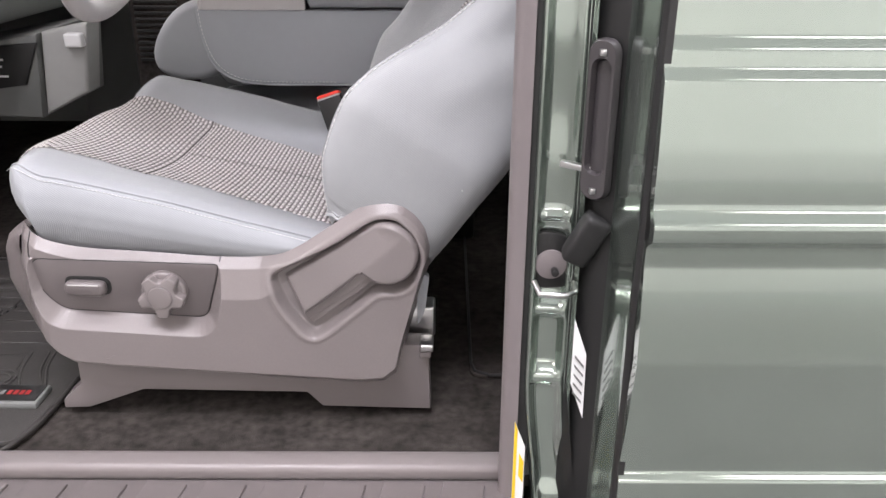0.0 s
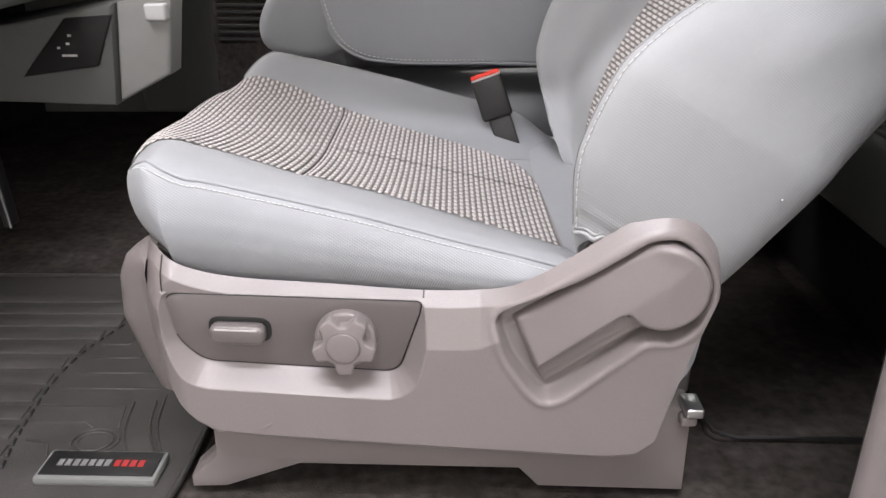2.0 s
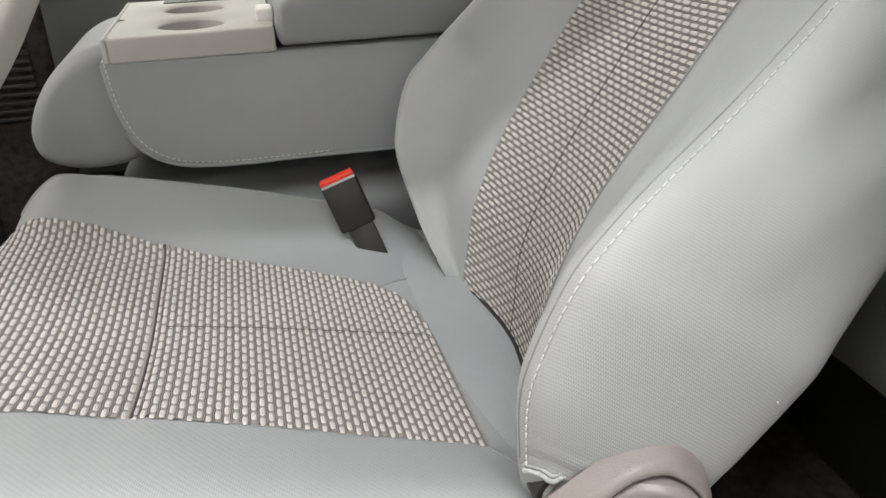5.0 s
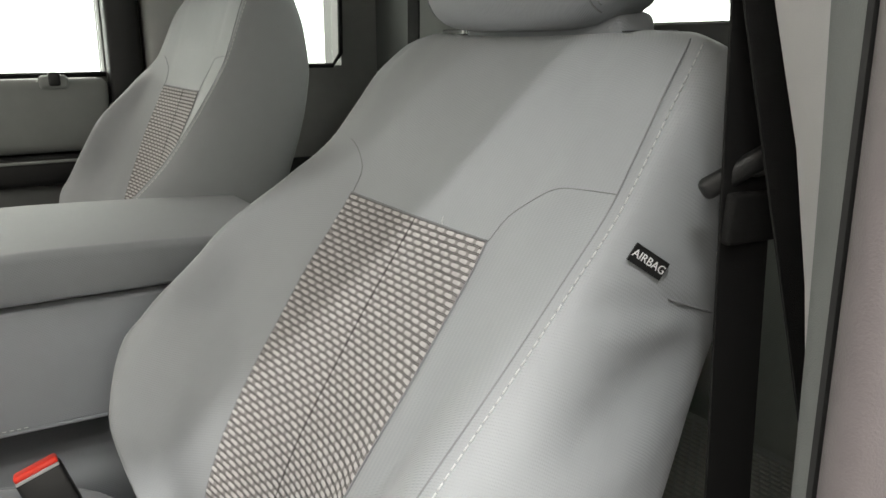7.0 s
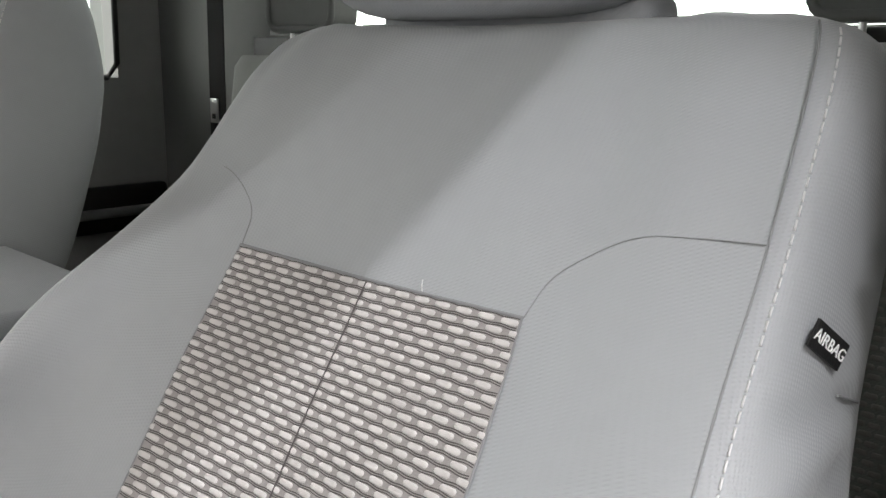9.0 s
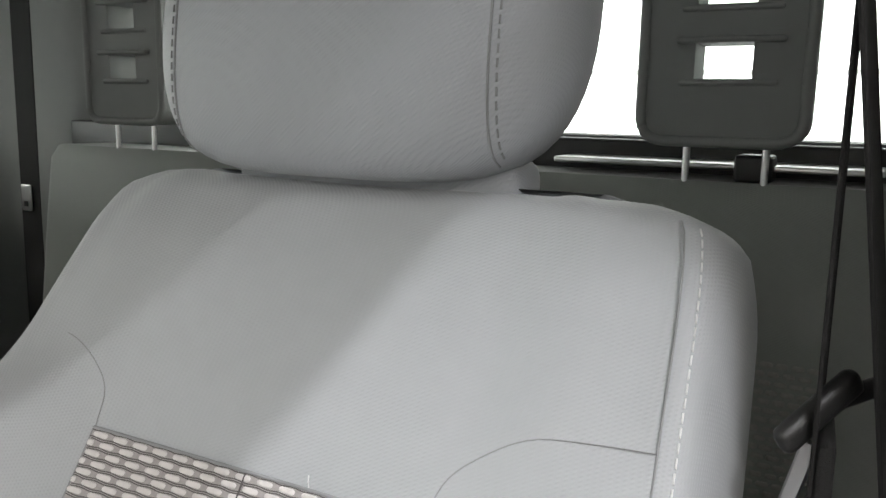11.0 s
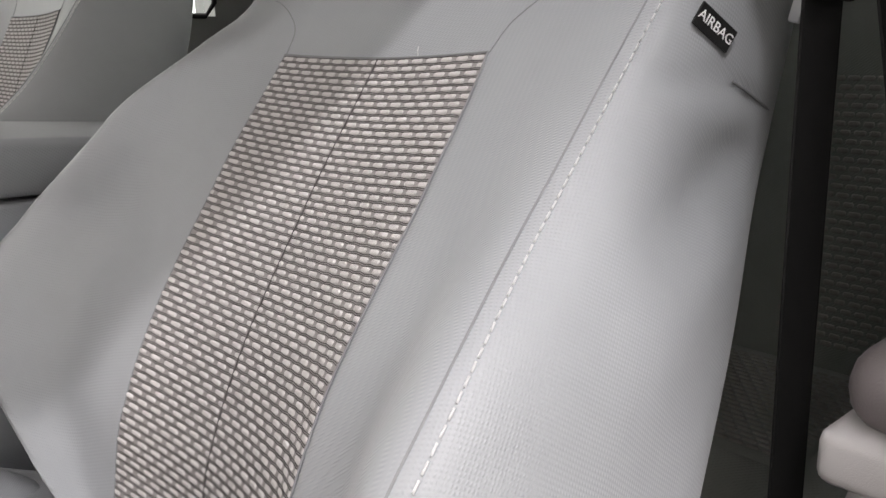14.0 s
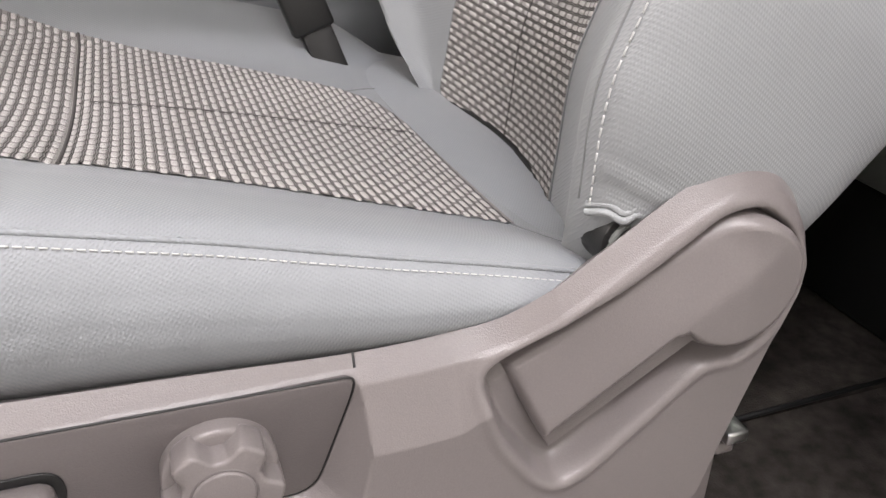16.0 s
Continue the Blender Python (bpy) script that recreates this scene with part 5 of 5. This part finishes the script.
def jamb_relief(z):
    """Steps pressed into the jamb: ridges above and below the striker, and a sunken box under it."""
    d = -0.006 * math.exp(-(((z - 0.345) / 0.005) ** 2)) - 0.007 * math.exp(-(((z - 0.238) / 0.006) ** 2)) - 0.005 * math.exp(-(((z - 0.152) / 0.007) ** 2))
    d += 0.006 * float(smooth01((0.332 - z) / 0.01)) * float(smooth01((z - 0.246) / 0.01)) + 0.009 * float(smooth01((0.230 - z) / 0.008)) * float(smooth01((z - 0.16) / 0.008))
    d += 0.0022 * math.sin(z * 31) * math.exp(-(((z - 0.45) / 0.1) ** 2))
    return d - 0.010 * float(smooth01((0.02 - z) / 0.03))


jz = np.linspace(-0.06, 1.16, 260)
jv = [(x + 0.016 * float(smooth01((0.16 - z) / 0.2)), y + jamb_relief(z) * float(smooth01((x - 0.610) / 0.008)) * float(smooth01((0.646 - x) / 0.006)), z) for z in jz for x, y in JAMB]
mesh_part("jamb", jv, grid_faces(len(jz), len(JAMB)), M_PAINT, rd, "glossy dark green jamb with pressed steps", sharp=70)
part("striker_pad", prism(round_poly([(0.612, 0.328), (0.645, 0.322), (0.647, 0.262), (0.612, 0.262)], 0.01, 4), -0.158, -0.150, "y", 0.002), M_BLACK, rd, "black pad behind the striker")
upright("handle_channel", [(0.648, -0.160), (0.655, -0.178), (0.672, -0.192), (0.682, -0.20)], -0.04, 1.16, M_BLACK, "black channel")
upright("door_edge", spline(((0.676, -0.19), (0.682, -0.215), (0.687, -0.235), (0.690, -0.252), (0.6885, -0.262)), 16), -0.04, 1.16, M_PAINT, "glossy green door edge")
upright("edge_seal", [(0.6885, -0.258), (0.687, -0.266), (0.690, -0.272), (0.696, -0.272)], -0.04, 1.16, M_RUBBER)
upright("inner_seal", [(0.598, -0.131), (0.594, -0.126), (0.597, -0.118), (0.606, -0.108), (0.612, -0.104)], -0.03, 1.16, M_TRIM_D, "grey inner door seal", [0, 0, 0.05, 0.15, 0.2])
upright("pillar_face", [(0.612, -0.106), (0.622, -0.101), (0.645, -0.086), (0.650, -0.081), (0.655, -0.083)], -0.02, 1.16, M_TRIM, "light grey pillar face", [0.2, 0.35, 0.95, 1, 1])
upright("inner_trim", [(0.655, -0.086), (0.68, -0.110), (0.74, -0.135), (1.22, -0.14)], -0.02, 1.16, M_TRIM, "light grey inner door trim", [1, 0.9, 0.9, 0.9])
# outer skin with two feature lines
SKIN_Z = (-0.30, 0.02, 0.106, 0.113, 0.16, 0.25, 0.345, 0.362, 0.373, 0.388, 0.399, 0.45, 0.507, 0.513, 0.530, 0.536, 0.62, 0.9, 1.16)
SKIN_Y = (-0.250, -0.276, -0.277, -0.2690, -0.2790, -0.2930, -0.2800, -0.280, -0.2985, -0.2985, -0.2885, -0.2855, -0.279, -0.2725, -0.2705, -0.264, -0.252, -0.20, -0.13)
skin_z = np.linspace(-0.30, 1.16, 1100)
skin_y = np.interp(skin_z, SKIN_Z, SKIN_Y)
soft = np.exp(-np.linspace(-2.2, 2.2, 9) ** 2)
skin_y[4:-4] = np.convolve(skin_y, soft / soft.sum(), "valid")
keep = np.r_[0:300:12, 300:640:2, 640:1100:14, 1099]
prof = [(skin_z[i], skin_y[i]) for i in keep]
vv = [(x, y, z) for x in (0.690, 0.6905, 0.70, 0.80, 1.2, 1.8, 2.6) for z, y in prof]
vv = [(x, y + (0.012 if x == 0.690 else 0), z) for x, y, z in vv]
mesh_part("outer_skin", vv, grid_faces(7, len(prof)), M_PAINT, rd, "dark green door skin with feature lines", sharp=60)


def loop_plate(c, u, w, hw, hl, iw, il, thick, drop):
    """A long flat ring: outer half-sizes hw, hl, opening iw, il (set off by drop), its face along w."""
    vv, n = [], 48
    for rx, rl, lift, off in ((hw, hl, 0, 0), (hw, hl, 0.6 * thick, 0), (hw - 0.002, hl - 0.002, thick, 0), (iw + 0.0015, il + 0.0015, thick, drop), (iw, il, 0.6 * thick, drop), (iw, il, 0, drop)):
        for a in np.linspace(0, 2 * math.pi, n, endpoint=False):
            ca, sa = math.cos(a), math.sin(a)
            px = math.copysign(abs(ca) ** 0.8, ca) * rx
            pz = sa * rx + math.copysign(max(rl - rx, 0), sa) if abs(sa) > 1e-6 else 0.0
            vv.append(c + u * px + np.array((0, 0, pz + off)) + w * lift)
    return vv, grid_faces(6, n, True)


h_c, h_u = np.array((0.662, -0.187, 0.449)), np.array((0.76, -0.65, 0.0))
h_n = np.array((-0.65, -0.76, 0.0))
v, f = loop_plate(h_c, h_u, h_n, 0.0150, 0.076, 0.0090, 0.053, 0.009, 0.004)
handle = mesh_part("grab_handle", v, f, M_HANDLE, rd, "dark grey plastic grab handle", sharp=45)
cup = [h_c + h_u * (0.0088 * math.cos(a)) + np.array((0, 0, 0.004 + z)) + h_n * (0.001 + 0.004 * math.sin(a) ** 2 * 0.5) for z in np.linspace(-0.052, 0.052, 10) for a in np.linspace(0, math.pi, 12)]
mesh_part("handle_cup", cup, grid_faces(10, 12), M_HANDLE, handle, "hollow behind the grab handle")
part("handle_lever", shift(rbox(-0.018, 0.012, -0.004, 0.004, -0.003, 0.003, 0.001, 2), pose(0.645, -0.178, 0.402, 0, 6, -20)), M_STEEL, handle, "bright handle lever")
for zz in (0.383, 0.513):
    part("handle_screw", shift(rbox(-0.003, 0.003, -0.003, 0.003, -0.003, 0.003, 0.001, 2), pose(0.6565, -0.194, zz)), M_STEEL, handle)
strk = part("door_striker", shift(prism(arc_pts(0, 0, 0.0165, 0, 345, 28), -0.003, 0.004, "y", 0.002), pose(0.627, -0.158, 0.290)), M_SEAL, rd, "round dark striker plate")
part("striker_bolt", shift(prism(arc_pts(0, 0, 0.004, 0, 330, 12), -0.010, 0.0, "y", 0.001), pose(0.630, -0.164, 0.286)), M_BLACK, strk)
tube_part("striker_loop", [(0.610, -0.164, 0.272), (0.614, -0.185, 0.268), (0.640, -0.188, 0.268), (0.650, -0.182, 0.270), (0.652, -0.166, 0.273)], 0.0032, M_STEEL, strk)
part("wedge", shift(rbox(-0.014, 0.014, -0.012, 0.012, -0.028, 0.028, 0.006), pose(0.656, -0.186, 0.33, 10, 25, 0)), M_RUBBER, rd, "black rubber wedge")
lab = part("paper_label", prism([(0.6505, 0.243), (0.6655, 0.200), (0.667, 0.120), (0.651, 0.165)], -0.190, -0.1895, "y", 0), M_WHITE, rd, "white paper label")
for i in range(5):
    z = 0.20 - 0.011 * i
    part("mark_bar", prism([(0.6535, z), (0.6635, z - 0.013), (0.6635, z - 0.016), (0.6535, z - 0.003)], -0.1912, -0.1902, "y", 0), M_GREYPRINT, lab)
yl = part("warning_label", prism([(0.597, 0.095), (0.610, 0.060), (0.610, -0.03), (0.597, -0.03)], -0.1615, -0.160, "y", 0), M_WHITE, rd, "yellow and white warning label")
part("label_stripe", prism([(0.597, 0.095), (0.6005, 0.085), (0.6005, -0.03), (0.597, -0.03)], -0.1625, -0.1617, "y", 0), M_YELLOW, yl)
part("label_patch", prism([(0.6035, 0.052), (0.609, 0.040), (0.609, 0.01), (0.6035, 0.02)], -0.1625, -0.1617, "y", 0), M_YELLOW, yl)
anchor = thing("belt_anchor_cover", "grey plastic cover of the belt anchor on the rear door", "belt cover")
part("cover_body", rbox(0.668, 0.84, -0.135, -0.042, -0.012, 0.362, 0.02, 4), M_TRIM, anchor, "pale grey lower cover")
part("cover_top", rbox(0.664, 0.85, -0.140, -0.038, 0.385, 0.434, 0.022, 4), M_SEAL, anchor, "grey top cover")
part("cover_band", rbox(0.658, 0.852, -0.142, -0.033, 0.356, 0.388, 0.008, 3), M_TRIM, anchor)

# ---- belts ----
def strap(name, a, b, width, wdir, label, steps=24, bow=0.0):
    ob = thing(name, label, "seat belt", "seat belts")
    a, b, w = np.array(a, float), np.array(b, float), np.array(wdir, float)
    w = w / np.linalg.norm(w) * width / 2
    nrm = np.cross(b - a, w)
    nrm = nrm / np.linalg.norm(nrm) * 0.0007
    vv = []
    for t in np.linspace(0, 1, steps):
        c = a + (b - a) * t + nrm * (bow / 0.0007) * math.sin(math.pi * t)
        vv += [c - w - nrm, c + w - nrm, c + w + nrm, c - w + nrm]
    web = mesh_part("webbing", vv, grid_faces(steps, 4, True) + [(0, 1, 2, 3)], M_BELT, ob, "black webbing", smooth=False)
    # bound edges
    for k in (-0.96, 0.96):
        tube_part("selvage", [a + (b - a) * t + w * k + nrm * (bow / 0.0007) * math.sin(math.pi * t) for t in np.linspace(0, 1, steps)], 0.0011, M_BELT, web)
    return ob


belt = strap("front_belt", (0.680, 0.003, 0.98), (0.722, 0.000, 0.05), 0.046, (1, 0.0, 0.05), "black front seat belt webbing hanging beside the seat")
strap("front_belt_return", (0.641, 0.022, 1.0), (0.742, -0.052, 0.44), 0.046, (0.996, -0.087, 0.05), "black belt strap running into the anchor cover")
tg = part("tongue", shift(rbox(-0.027, 0.024, -0.005, 0.005, -0.007, 0.007, 0.0045, 3), pose(0.688, 0.001, 0.652, 0, -33, -41)), M_BLACK, belt, "black plastic belt tongue grip")
part("tongue_wing", shift(rbox(-0.020, 0.020, -0.004, 0.004, -0.005, 0.005, 0.004, 3), pose(0.706, -0.014, 0.657, 0, -20, -60)), M_BLACK, tg)
part("tongue_blade", shift(rbox(-0.004, 0.004, -0.0012, 0.0012, -0.024, 0.018, 0.001, 1), pose(0.6905, 0.008, 0.617, 0, -14, 80)), M_STEEL, tg, "steel tongue blade")
part("belt_fold", shift(rbox(-0.027, 0.027, -0.004, 0.004, -0.016, 0.016, 0.003, 3), pose(0.700, -0.002, 0.622, 0, 3, 3)), M_BELT, tg, "folded webbing loop")
strap("rear_belt", (1.17, 1.25, 1.16), (1.17, 1.27, -0.012), 0.05, (0.0, 1, 0), "black rear seat belt by the passenger side")
strap("rear_belt", (1.205, -0.045, 1.16), (1.205, -0.05, 0.60), 0.05, (0.2, 1, 0), "black rear seat belt by the rear door")
plate_ = thing("rear_belt_tongue", "bright belt tongue hanging on a rear belt", "belt tongue")
part("blade", rbox(1.1655, 1.1690, 1.254, 1.279, 0.595, 0.640, 0.003), M_STEEL, plate_)
part("slot", rbox(1.1645, 1.1653, 1.261, 1.271, 0.603, 0.612, 0), M_BLACK, plate_)
rbk = thing("rear_buckle", "black rear belt buckle with a red button", "buckle")
part("housing", shift(rbox(-0.02, 0.02, -0.012, 0.012, -0.05, 0.0, 0.004), pose(1.00, 0.315, 0.318, 15, 20, 0)), M_BLACK, rbk)
part("release_button", shift(rbox(-0.018, 0.018, -0.010, 0.010, -0.003, 0.006, 0.003), pose(1.00, 0.315, 0.320, 15, 20, 0)), M_RED, rbk)
qt = thing("quarter_trim_pocket", "black armrest pocket in the passenger quarter trim", "pocket")
part("recess", rbox(0.95, 1.21, 1.515, 1.545, 0.36, 0.455, 0.01), M_BLACK, qt)
part("shelf", rbox(0.94, 1.21, 1.49, 1.545, 0.395, 0.412, 0.005), M_TRIM_D, qt)

# ---- the shop round the truck ----
slab("ground", -7, 7, -6.5, 6.5, -0.95, -0.85, M_CONCRETE, "grey concrete shop floor")
slab("shop_ceiling", -7, 7, -6.5, 6.5, 3.0, 3.1, M_CEIL, "white shop ceiling")
slab("shop_wall_left", -7, 7, -6.5, -6.4, -0.85, 3.0, M_WALL, "white shop wall")
slab("shop_wall_front", -7, -6.9, -6.4, 6.4, -0.85, 3.0, M_WALL, "white shop wall")
# these two walls glow in place of being lit by lamps
slab("backdrop_right", -7, 7, 5.4, 5.5, -0.85, 3.0, M_GLOW_WALL, "white shop wall outside the windows, made to glow")
slab("backdrop_rear", 5.4, 5.5, -6.4, 5.4, -0.85, 3.0, M_GLOW_WALL, "white shop wall behind the rear window, made to glow")
for zz in (0.55, 1.0, 1.45, 1.9):
    slab("backdrop_rail", 5.37, 5.40, -6.4, 5.4, zz, zz + 0.03, M_CEIL, "pale section joint of the shop door behind the window")
slab("truck_body", -1.1, 2.6, -0.24, 1.70, -0.62, -0.10, M_PAINT, "dark green truck body below the cab", 0.03)
